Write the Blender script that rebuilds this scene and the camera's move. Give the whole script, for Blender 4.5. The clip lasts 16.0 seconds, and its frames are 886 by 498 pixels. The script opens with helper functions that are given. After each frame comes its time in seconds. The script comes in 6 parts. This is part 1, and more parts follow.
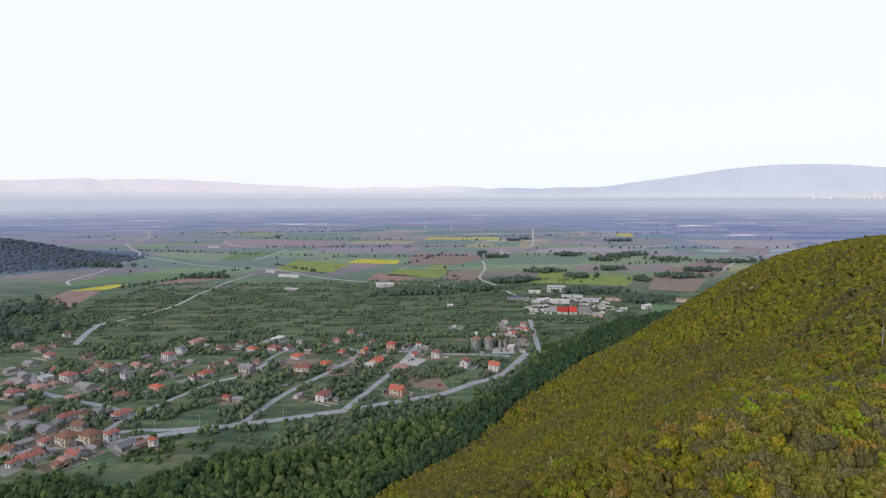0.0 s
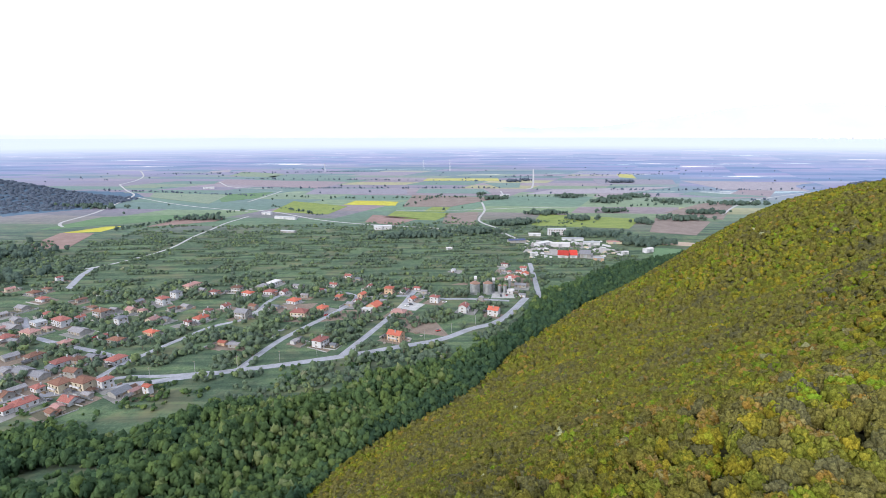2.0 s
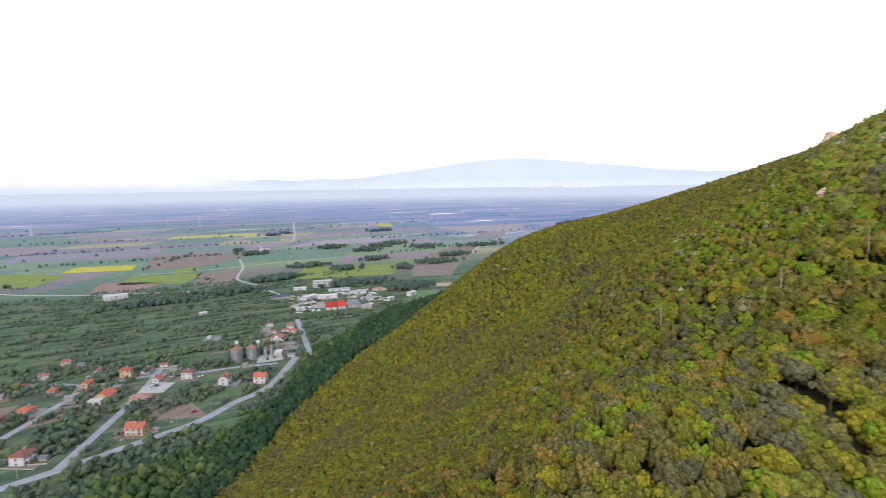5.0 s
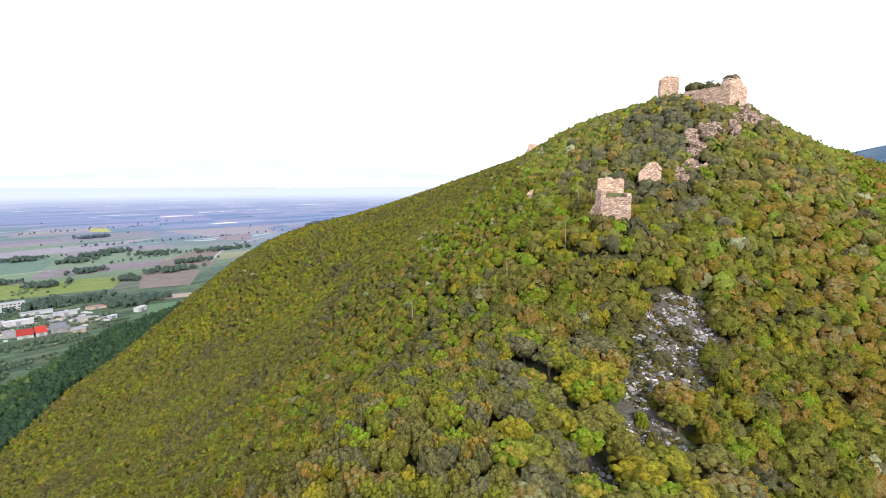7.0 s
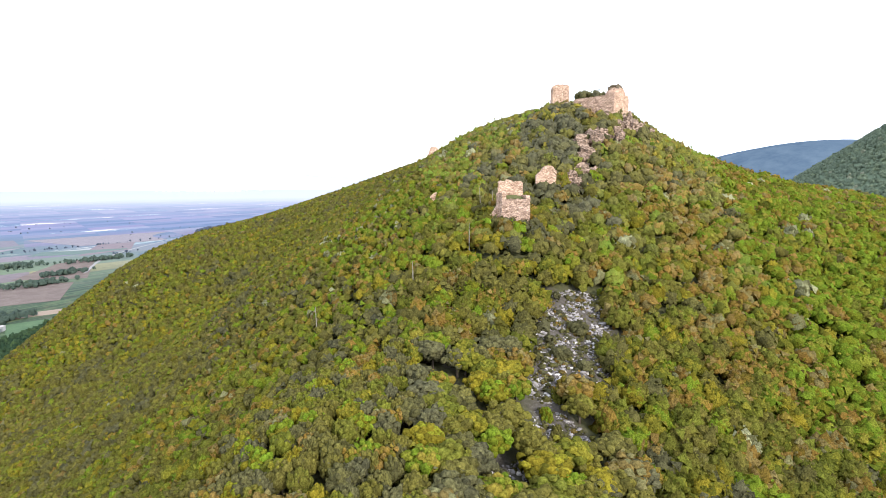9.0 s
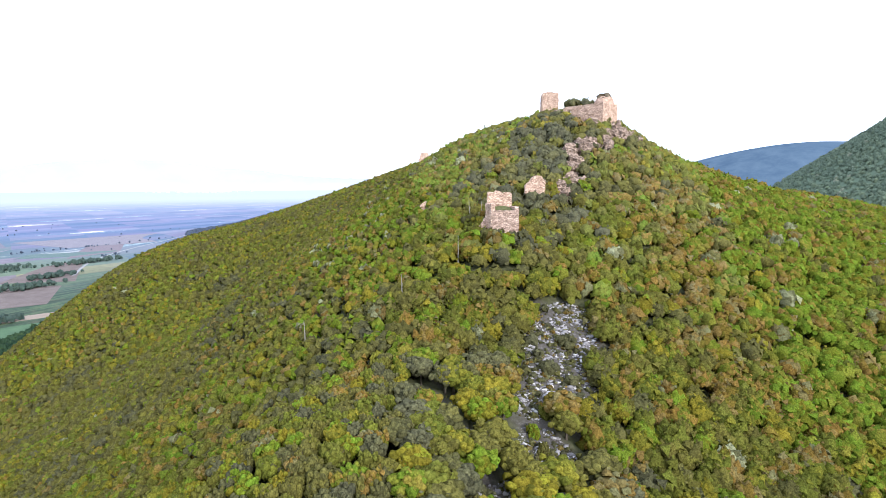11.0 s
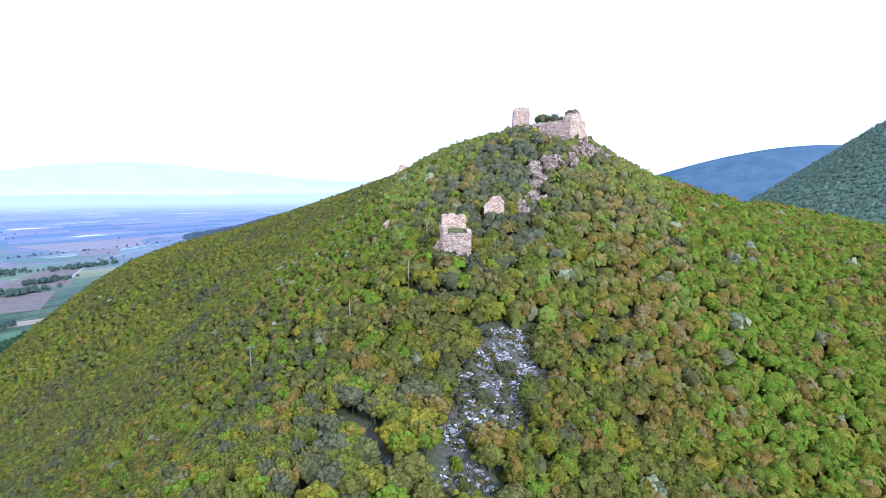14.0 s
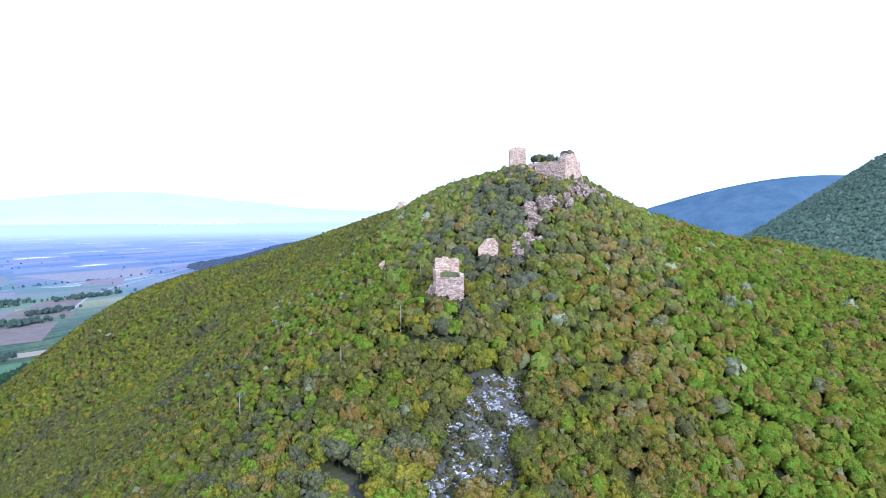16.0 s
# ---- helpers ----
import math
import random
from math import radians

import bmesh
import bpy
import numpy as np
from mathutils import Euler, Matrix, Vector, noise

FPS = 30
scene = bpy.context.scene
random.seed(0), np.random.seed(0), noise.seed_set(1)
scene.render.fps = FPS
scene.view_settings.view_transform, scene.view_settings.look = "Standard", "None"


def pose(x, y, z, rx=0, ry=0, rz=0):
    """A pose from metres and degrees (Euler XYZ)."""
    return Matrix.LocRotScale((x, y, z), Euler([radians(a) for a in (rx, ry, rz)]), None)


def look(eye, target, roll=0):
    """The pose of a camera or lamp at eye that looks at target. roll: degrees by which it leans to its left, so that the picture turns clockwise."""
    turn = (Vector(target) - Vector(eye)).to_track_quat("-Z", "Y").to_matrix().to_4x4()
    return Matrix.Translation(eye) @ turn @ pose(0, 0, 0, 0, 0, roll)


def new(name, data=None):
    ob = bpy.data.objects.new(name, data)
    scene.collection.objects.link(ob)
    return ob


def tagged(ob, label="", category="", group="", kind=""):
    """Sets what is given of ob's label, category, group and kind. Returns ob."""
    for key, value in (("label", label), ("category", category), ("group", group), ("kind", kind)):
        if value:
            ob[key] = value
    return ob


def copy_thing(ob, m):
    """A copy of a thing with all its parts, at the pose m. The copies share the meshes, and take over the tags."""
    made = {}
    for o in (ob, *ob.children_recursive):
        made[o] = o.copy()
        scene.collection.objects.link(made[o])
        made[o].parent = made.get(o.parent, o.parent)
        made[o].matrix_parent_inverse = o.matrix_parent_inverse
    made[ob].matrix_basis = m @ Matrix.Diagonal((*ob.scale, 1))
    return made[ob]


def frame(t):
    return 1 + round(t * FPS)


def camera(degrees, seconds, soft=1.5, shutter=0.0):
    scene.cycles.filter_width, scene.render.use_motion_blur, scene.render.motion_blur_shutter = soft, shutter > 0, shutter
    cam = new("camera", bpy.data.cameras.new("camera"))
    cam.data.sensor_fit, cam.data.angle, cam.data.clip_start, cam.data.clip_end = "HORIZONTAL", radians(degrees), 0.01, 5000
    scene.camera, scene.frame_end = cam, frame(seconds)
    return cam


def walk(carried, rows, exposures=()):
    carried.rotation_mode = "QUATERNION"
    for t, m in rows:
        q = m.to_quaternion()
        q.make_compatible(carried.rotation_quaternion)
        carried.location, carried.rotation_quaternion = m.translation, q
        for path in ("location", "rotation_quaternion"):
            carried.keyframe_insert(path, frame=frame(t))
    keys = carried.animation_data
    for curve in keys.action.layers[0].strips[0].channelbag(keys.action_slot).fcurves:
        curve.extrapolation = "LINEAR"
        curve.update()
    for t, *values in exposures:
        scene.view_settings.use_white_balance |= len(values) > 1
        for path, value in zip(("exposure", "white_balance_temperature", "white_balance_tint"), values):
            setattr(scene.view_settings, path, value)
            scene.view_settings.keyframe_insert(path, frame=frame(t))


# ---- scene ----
cam = camera(80.0, 16.0, soft=0.6, shutter=0.15)
PATH = [
    (0, (-0.781, 2.735, 149.733), (-0.738, 4.724, 149.533), -0.2),
    (0.5, (-0.588, 6.817, 149.479), (-0.542, 8.772, 149.062), -0.1),
    (1, (-0.578, 10.43, 149.617), (-0.531, 12.386, 149.198), -0.1),
    (1.5, (-0.574, 13.975, 149.793), (-0.527, 15.93, 149.372), -0.1),
    (2, (-0.34, 17.729, 149.888), (-0.294, 19.684, 149.467), -0.1),
    (2.5, (0.009, 21.401, 149.965), (0.081, 23.354, 149.543), -0.2),
    (3, (0.051, 24.075, 149.997), (0.184, 26.026, 149.578), -0.2),
    (3.5, (0.53, 25.792, 149.95), (0.673, 27.771, 149.693), -0.3),
    (4, (0.848, 26.636, 150.013), (0.989, 28.615, 149.758), -0.3),
    (4.5, (2.348, 28.52, 148.915), (2.665, 30.479, 148.668), -0.4),
    (5, (2.847, 30.202, 148.268), (3.741, 31.975, 148.031), -0.8),
    (5.2, (3.0, 30.513, 148.362), (4.065, 32.189, 148.126), -1.0),
    (7.3, (4.312, 33.178, 148.17), (5.957, 34.288, 147.925), -0.0),
    (7.5, (4.421, 33.444, 148.271), (6.103, 34.498, 148.025), -0.0),
    (8, (4.691, 33.646, 147.899), (6.443, 34.581, 147.662), -0.2),
    (8.5, (4.959, 33.611, 147.89), (6.733, 34.504, 147.656), -0.3),
    (9, (5.049, 33.667, 148.204), (6.835, 34.536, 147.97), -0.3),
    (11.5, (5.726, 32.425, 151.588), (7.525, 33.267, 151.356), -0.3),
    (12, (6.173, 31.293, 152.385), (7.972, 32.136, 152.154), -0.3),
    (12.5, (6.746, 29.784, 153.155), (8.546, 30.627, 152.925), -0.3),
    (13, (7.593, 27.726, 154.006), (9.392, 28.57, 153.779), -0.3),
    (13.5, (8.634, 25.141, 154.869), (10.433, 25.985, 154.643), -0.3),
    (14, (9.843, 22.215, 155.763), (11.642, 23.061, 155.539), -0.3),
    (14.5, (10.623, 20.163, 156.433), (12.422, 21.009, 156.215), -0.4),
    (15, (11.034, 19.42, 157.678), (12.833, 20.266, 157.458), -0.3),
    (15.5, (10.922, 19.513, 158.971), (12.715, 20.371, 158.753), -0.2),
    (16, (10.935, 19.63, 159.611), (12.735, 20.493, 159.495), -0.3),
]
walk(cam, [(t, look(eye, target, roll)) for t, eye, target, roll in PATH],
     [(0.0, -1.02, 6200, 12), (0.5, -0.94, 6050, 12), (1.0, -0.50, 5950, 11), (1.5, -0.34, 5920, 11), (2.0, -0.27, 5900, 10), (3.0, -0.21, 5900, 10), (3.5, -0.23, 5900, 10), (4.0, -0.38, 5950, 10), (4.5, -0.51, 5950, 10), (5.0, -0.64, 6000, 10), (7.5, -0.24, 6050, 10), (9.0, -0.19, 6030, 10), (12.5, -0.22, 4960, 10.6), (16.0, -0.26, 4620, 10.6)])

# ---- world, sun, exposure ----
SUN_AZIMUTH, SUN_HEIGHT = 213.0, 26.0      # where the light comes from, degrees clockwise from +y
world = bpy.data.worlds.new("hazy_sky")
scene.world = world
world.use_nodes = True
wn, wl = world.node_tree.nodes, world.node_tree.links
sky = wn.new("ShaderNodeTexSky")
sky.sky_type, sky.sun_disc = "NISHITA", False
sky.sun_elevation, sky.sun_rotation = radians(SUN_HEIGHT), radians(SUN_AZIMUTH)
sky.air_density, sky.dust_density, sky.altitude = 1.0, 4.0, 150
tone = wn.new("ShaderNodeMix")
tone.data_type, tone.blend_type = "RGBA", "MIX"
tone.inputs["Factor"].default_value = 0.85
tone.inputs["B"].default_value = (20.0, 20.4, 21.6, 1)   # thin white cloud and haze over the whole sky
wl.new(sky.outputs["Color"], tone.inputs["A"])
wl.new(tone.outputs["Result"], wn["Background"].inputs["Color"])
wn["Background"].inputs["Strength"].default_value = 0.112

sun_data = bpy.data.lights.new("sun", "SUN")
sun_data.energy, sun_data.angle, sun_data.color = 4.4, radians(9.0), (1.0, 0.89, 0.72)
sun = new("sun", sun_data)
_a, _h = radians(SUN_AZIMUTH), radians(SUN_HEIGHT)
sun.matrix_world = look((math.sin(_a) * math.cos(_h) * 500, math.cos(_a) * math.cos(_h) * 500, math.sin(_h) * 500), (0, 0, 0))


# ---- materials ----
class Nodes:
    """A node material under construction."""

    def __init__(self, name):
        self.mat = bpy.data.materials.new(name)
        self.mat.use_nodes = True
        self.tree = self.mat.node_tree
        self.bsdf = self.tree.nodes["Principled BSDF"]

    def add(self, kind, **values):
        node = self.tree.nodes.new(kind)
        for key, value in values.items():
            if key in node.inputs:
                node.inputs[key].default_value = value
        return node

    def join(self, a, b):
        self.tree.links.new(a, b)

    def coords(self, scale=1.0, rot=0.0, attribute=""):
        if attribute:
            src = self.add("ShaderNodeAttribute")
            src.attribute_name = attribute
            out = src.outputs["Vector"]
        else:
            out = self.add("ShaderNodeTexCoord").outputs["Object"]
        m = self.add("ShaderNodeMapping")
        m.inputs["Scale"].default_value = scale if isinstance(scale, tuple) else (scale,) * 3
        m.inputs["Rotation"].default_value = (0, 0, radians(rot))
        self.join(out, m.inputs["Vector"])
        return m.outputs["Vector"]

    def noise(self, vec, scale, detail=4.0, rough=0.6):
        n = self.add("ShaderNodeTexNoise", Scale=scale, Detail=detail, Roughness=rough)
        self.join(vec, n.inputs["Vector"])
        return n.outputs["Fac"]

    def ramp(self, fac, stops, constant=False):
        r = self.add("ShaderNodeValToRGB")
        el = r.color_ramp.elements
        while len(el) < len(stops):
            el.new(0.5)
        for e, (p, c) in zip(el, stops):
            e.position, e.color = p, (*c, 1)
        if constant:
            r.color_ramp.interpolation = "CONSTANT"
        self.join(fac, r.inputs["Fac"])
        return r.outputs["Color"]

    def mix(self, fac, a, b, blend="MIX"):
        m = self.add("ShaderNodeMix")
        m.data_type, m.blend_type = "RGBA", blend
        for value, socket in ((fac, m.inputs["Factor"]), (a, m.inputs["A"]), (b, m.inputs["B"])):
            if hasattr(value, "is_linked"):
                self.join(value, socket)
            elif isinstance(value, tuple):
                socket.default_value = (*value, 1)
            else:
                socket.default_value = value
        return m.outputs["Result"]

    def math(self, op, a, b=0.0, c=0.0):
        m = self.add("ShaderNodeMath")
        m.operation = op
        for i, value in enumerate((a, b, c)):
            if hasattr(value, "is_linked"):
                self.join(value, m.inputs[i])
            else:
                m.inputs[i].default_value = value
        return m.outputs[0]

    def finish(self, colour, rough=0.8, bump=None, strength=0.3, distance=0.1, metal=0.0, spec=0.3):
        self.join(colour, self.bsdf.inputs["Base Color"]) if hasattr(colour, "is_linked") else None
        if isinstance(colour, tuple):
            self.bsdf.inputs["Base Color"].default_value = (*colour, 1)
        self.bsdf.inputs["Roughness"].default_value = rough
        self.bsdf.inputs["Metallic"].default_value = metal
        self.bsdf.inputs["Specular IOR Level"].default_value = spec
        if bump is not None:
            b = self.add("ShaderNodeBump", Strength=strength, Distance=distance)
            self.join(bump, b.inputs["Height"])
            self.join(b.outputs["Normal"], self.bsdf.inputs["Normal"])
        return self.mat


def plain_material(name, dark, light, scale=1.5, rough=0.8, metal=0.0, bump=0.2, spec=0.3, stain=0.25):
    """A surface of one colour with grain at a small scale and stains at a large one."""
    n = Nodes(name)
    v = n.coords()
    fine = n.noise(v, scale * 6, 5)
    wide = n.noise(v, scale * 0.35, 3)
    col = n.ramp(fine, [(0.3, dark), (0.7, light)])
    shade = n.ramp(wide, [(0.35, (1 - stain,) * 3), (0.65, (1, 1, 1))])
    return n.finish(n.mix(1.0, col, shade, "MULTIPLY"), rough, fine, bump, 0.05, metal, spec)


FOLIAGE = [(0.0, (0.108, 0.105, 0.058)), (0.20, (0.114, 0.108, 0.040)), (0.42, (0.146, 0.132, 0.027)), (0.58, (0.130, 0.146, 0.021)),
           (0.70, (0.222, 0.180, 0.018)), (0.79, (0.132, 0.204, 0.016)), (0.88, (0.224, 0.138, 0.030)), (0.95, (0.150, 0.148, 0.066)), (1.0, (0.270, 0.275, 0.150))]
WOODLAND = [(0.0, (0.032, 0.062, 0.038)), (0.35, (0.048, 0.084, 0.043)), (0.7, (0.076, 0.120, 0.046)), (0.9, (0.106, 0.150, 0.046)), (1.0, (0.15, 0.18, 0.08))]
# valley and far-grove greens shifted to blue, haze put into the colour
VALLEY = [(0.0, (0.084, 0.114, 0.092)), (0.35, (0.104, 0.142, 0.100)), (0.7, (0.124, 0.170, 0.094)), (0.9, (0.152, 0.198, 0.088)), (1.0, (0.20, 0.22, 0.14))]
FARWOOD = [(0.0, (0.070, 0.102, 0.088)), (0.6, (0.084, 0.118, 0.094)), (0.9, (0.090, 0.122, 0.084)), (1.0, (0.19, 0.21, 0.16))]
# mountain greens lightened for haze and for a slope without sun
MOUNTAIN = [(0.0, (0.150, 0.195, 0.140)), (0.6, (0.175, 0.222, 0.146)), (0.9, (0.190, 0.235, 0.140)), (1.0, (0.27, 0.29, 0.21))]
# distant woods: haze painted in as blue
HAZEWOOD = [(0.0, (0.088, 0.108, 0.150)), (0.6, (0.095, 0.116, 0.157)), (1.0, (0.105, 0.126, 0.162))]


def leaf_material(name, stops, per_object, vary=1.0):
    """Leaves: the hue belongs to the tree, a small shift to each clump; single leaves and gaps at a finer scale."""
    n = Nodes(name)
    if per_object:
        tint = n.math("MULTIPLY", n.add("ShaderNodeObjectInfo").outputs["Random"], 0.92)
    else:
        a = n.add("ShaderNodeAttribute")
        a.attribute_name = "tint"
        tint = a.outputs["Fac"]
    clump = n.add("ShaderNodeNewGeometry").outputs["Random Per Island"]
    hue = n.math("ADD", tint, n.math("MULTIPLY", n.math("SUBTRACT", clump, 0.5), 0.09))
    col = n.ramp(hue, stops)
    light = n.ramp(clump, [(0.0, (1 - 0.30 * vary,) * 3), (1.0, (1 + 0.30 * vary,) * 3)])
    col = n.mix(1.0, col, light, "MULTIPLY")
    v = n.coords()
    size = 2.0 if per_object else 1.0
    grain = n.noise(v, 3.8 * size, 5, 0.8)
    col = n.mix(1.0, col, n.ramp(grain, [(0.36, (1 - 0.58 * vary,) * 3), (0.64, (1 + 0.52 * vary,) * 3)]), "MULTIPLY")
    tufts = n.add("ShaderNodeTexVoronoi", Scale=2.6 * size)
    n.join(v, tufts.inputs["Vector"])
    relief = n.math("SUBTRACT", n.math("MULTIPLY", grain, 0.7), tufts.outputs["Distance"])
    n.finish(col, 0.85, relief, 0.8, 0.16 if per_object else 0.20, spec=0.04)
    back = n.add("ShaderNodeBsdfTranslucent")
    n.join(col, back.inputs["Color"])
    blend = n.add("ShaderNodeMixShader")
    blend.inputs[0].default_value = 0.24
    n.join(n.bsdf.outputs[0], blend.inputs[1])
    n.join(back.outputs[0], blend.inputs[2])
    n.join(blend.outputs[0], n.tree.nodes["Material Output"].inputs["Surface"])
    return n.mat


M_LEAF_TREE = leaf_material("oak_leaves", FOLIAGE, True, 1.0)
M_LEAF_HILL = leaf_material("hill_wood_leaves", FOLIAGE, False, 1.0)
M_LEAF_UPPER_HAZED = leaf_material("hazed_upper_leaves", [(p, tuple(c * 1.14 + 0.015 for c in col)) for p, col in FOLIAGE], False, 0.80)      # the same foliage made paler, haze put into the colour
M_LEAF_GARDEN = leaf_material("garden_leaves", VALLEY, True, 0.6)
M_LEAF_VALLEY = leaf_material("valley_leaves", VALLEY, False, 0.5)
M_LEAF_BELT = leaf_material("woodland_leaves", WOODLAND, False, 0.6)
# weaker contrast on these three leaves, as haze would leave it
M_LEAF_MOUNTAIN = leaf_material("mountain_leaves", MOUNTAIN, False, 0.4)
M_LEAF_BLUE = leaf_material("hazed_distant_leaves", HAZEWOOD, False, 0.25)
M_LEAF_FAR = leaf_material("far_wood_leaves", FARWOOD, False, 0.4)
M_BARK = plain_material("bark", (0.07, 0.055, 0.04), (0.16, 0.13, 0.10), 4, 0.9, bump=0.6)
M_DEADWOOD = plain_material("grey_dead_wood", (0.20, 0.18, 0.15), (0.42, 0.39, 0.33), 4, 0.9)


def ground_material():
    """Meadow near the village, a patchwork of fields further out; forest floor on the hills."""
    n = Nodes("ground")
    v = n.coords(1.0, 0, "plain")
    # patchwork
    cells = n.coords((1 / 210.0, 1 / 95.0, 0), 12, "plain")
    warp = n.add("ShaderNodeVectorMath")
    warp.operation = "FLOOR"
    n.join(cells, warp.inputs[0])
    rnd = n.add("ShaderNodeTexWhiteNoise")
    rnd.noise_dimensions = "3D"
    n.join(warp.outputs[0], rnd.inputs["Vector"])
    fields = n.ramp(rnd.outputs["Value"], [(0.0, (0.110, 0.168, 0.100)), (0.22, (0.190, 0.150, 0.152)), (0.36, (0.098, 0.150, 0.110)), (0.54, (0.215, 0.180, 0.175)),
                                           (0.64, (0.140, 0.195, 0.095)), (0.82, (0.150, 0.135, 0.155)), (0.93, (0.250, 0.240, 0.090))], True)
    grain = n.noise(v, 0.06, 6, 0.7)
    fields = n.mix(1.0, fields, n.ramp(grain, [(0.3, (0.72,) * 3), (0.7, (1.2,) * 3)]), "MULTIPLY")
    # meadow, its greens blued for haze
    tuft = n.noise(v, 0.12, 8, 0.75)
    meadow = n.ramp(tuft, [(0.30, (0.038, 0.063, 0.042)), (0.5, (0.062, 0.094, 0.058)), (0.70, (0.102, 0.126, 0.078))])
    meadow = n.mix(1.0, meadow, n.ramp(n.noise(v, 0.7, 5, 0.75), [(0.3, (0.68,) * 3), (0.7, (1.3,) * 3)]), "MULTIPLY")
    meadow = n.mix(n.ramp(n.noise(v, 0.028, 5, 0.65), [(0.50, (0, 0, 0)), (0.64, (1, 1, 1))]), meadow, (0.094, 0.102, 0.064))
    plots = n.noise(n.coords((1 / 95.0, 1 / 10.0, 0), -3, "plain"), 1.0, 3, 0.55)
    meadow = n.mix(1.0, meadow, n.ramp(plots, [(0.36, (0.62, 0.66, 0.72)), (0.50, (1.0, 1.0, 1.0)), (0.62, (1.35, 1.32, 1.15))]), "MULTIPLY")
    sep = n.add("ShaderNodeSeparateXYZ")
    n.join(v, sep.inputs[0])
    out = n.math("ADD", sep.outputs["Y"], n.math("MULTIPLY", n.noise(v, 0.004, 2), 300))
    out = n.math("MULTIPLY", n.math("SUBTRACT", out, 1000), 0.004)
    col = n.mix(n.math("MINIMUM", n.math("MAXIMUM", out, 0), 1), meadow, fields)
    # forest floor
    floor = n.ramp(n.noise(v, 1.6, 7, 0.75), [(0.34, (0.062, 0.055, 0.046)), (0.54, (0.108, 0.096, 0.084)), (0.68, (0.20, 0.185, 0.170))])
    litter = n.ramp(n.noise(v, 0.9, 6, 0.7), [(0.35, (0.062, 0.066, 0.034)), (0.65, (0.120, 0.120, 0.055))])
    stony = n.add("ShaderNodeAttribute")
    stony.attribute_name = "stony"
    floor = n.mix(stony.outputs["Fac"], litter, floor)
    slope = n.add("ShaderNodeAttribute")
    slope.attribute_name = "wooded"
    col = n.mix(slope.outputs["Fac"], col, floor)
    # the far plain: haze painted in as blue-grey
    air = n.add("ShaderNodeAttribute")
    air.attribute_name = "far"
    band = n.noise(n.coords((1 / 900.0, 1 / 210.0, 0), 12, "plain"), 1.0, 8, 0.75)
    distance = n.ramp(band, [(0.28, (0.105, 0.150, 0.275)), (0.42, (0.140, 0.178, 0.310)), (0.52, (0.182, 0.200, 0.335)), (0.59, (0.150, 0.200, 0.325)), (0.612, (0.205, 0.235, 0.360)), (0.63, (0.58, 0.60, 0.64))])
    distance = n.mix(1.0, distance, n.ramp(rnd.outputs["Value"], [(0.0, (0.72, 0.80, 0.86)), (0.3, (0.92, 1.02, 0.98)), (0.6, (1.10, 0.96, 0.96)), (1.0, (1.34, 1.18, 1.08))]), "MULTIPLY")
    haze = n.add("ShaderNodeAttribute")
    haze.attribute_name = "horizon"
    # towards the horizon the painted haze turns paler
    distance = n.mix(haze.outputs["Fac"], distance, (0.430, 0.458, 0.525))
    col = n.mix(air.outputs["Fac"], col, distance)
    return n.finish(col, 0.95, tuft, 0.4, 0.4, spec=0.1)


def distance_material(name, colours, stretch):
    """A far wooded slope, its colour already lightened for haze."""
    n = Nodes(name)
    v = n.coords(stretch, 12, "plain")
    col = n.ramp(n.noise(v, 1.0, 7, 0.7), colours)
    return n.finish(col, 1.0, spec=0.0)


def range_material():
    """Mountains at the end of the plain, haze painted into their colour: bluer to the east."""
    n = Nodes("far_range")
    v = n.coords(1.0, 0, "plain")
    sep = n.add("ShaderNodeSeparateXYZ")
    n.join(v, sep.inputs[0])
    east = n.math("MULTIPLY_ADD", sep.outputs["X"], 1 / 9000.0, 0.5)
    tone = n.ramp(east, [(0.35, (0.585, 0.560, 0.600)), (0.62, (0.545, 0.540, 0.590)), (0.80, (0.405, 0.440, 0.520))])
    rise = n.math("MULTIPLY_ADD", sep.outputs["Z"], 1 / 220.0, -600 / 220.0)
    tone = n.mix(n.math("MINIMUM", n.math("MAXIMUM", rise, 0), 1), (0.445, 0.468, 0.530), tone)      # foot tinted like the hazy horizon, then the heights
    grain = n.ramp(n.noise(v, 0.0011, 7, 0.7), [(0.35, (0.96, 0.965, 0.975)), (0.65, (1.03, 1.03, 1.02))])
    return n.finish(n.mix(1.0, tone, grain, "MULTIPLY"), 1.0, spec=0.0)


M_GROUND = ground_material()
M_FAR_RANGE = range_material()
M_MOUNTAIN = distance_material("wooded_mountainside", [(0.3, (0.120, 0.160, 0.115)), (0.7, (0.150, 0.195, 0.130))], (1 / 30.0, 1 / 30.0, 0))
# blue here is haze put into the hill's colour
M_FAR_WOOD = distance_material("hazed_wooded_hill", [(0.3, (0.062, 0.098, 0.150)), (0.7, (0.112, 0.156, 0.208))], (1 / 90.0, 1 / 90.0, 0))


# ---- small mesh helpers ----
def part(name, bm, material, parent=None, label=""):
    """Links a bmesh as one mesh object, under a thing or a part."""
    me = bpy.data.meshes.new(name)
    bm.to_mesh(me)
    bm.free()
    me.materials.append(material)
    ob = new(name, me)
    if parent is not None:
        ob.parent = parent
    if label:
        ob["label"] = label
    return ob


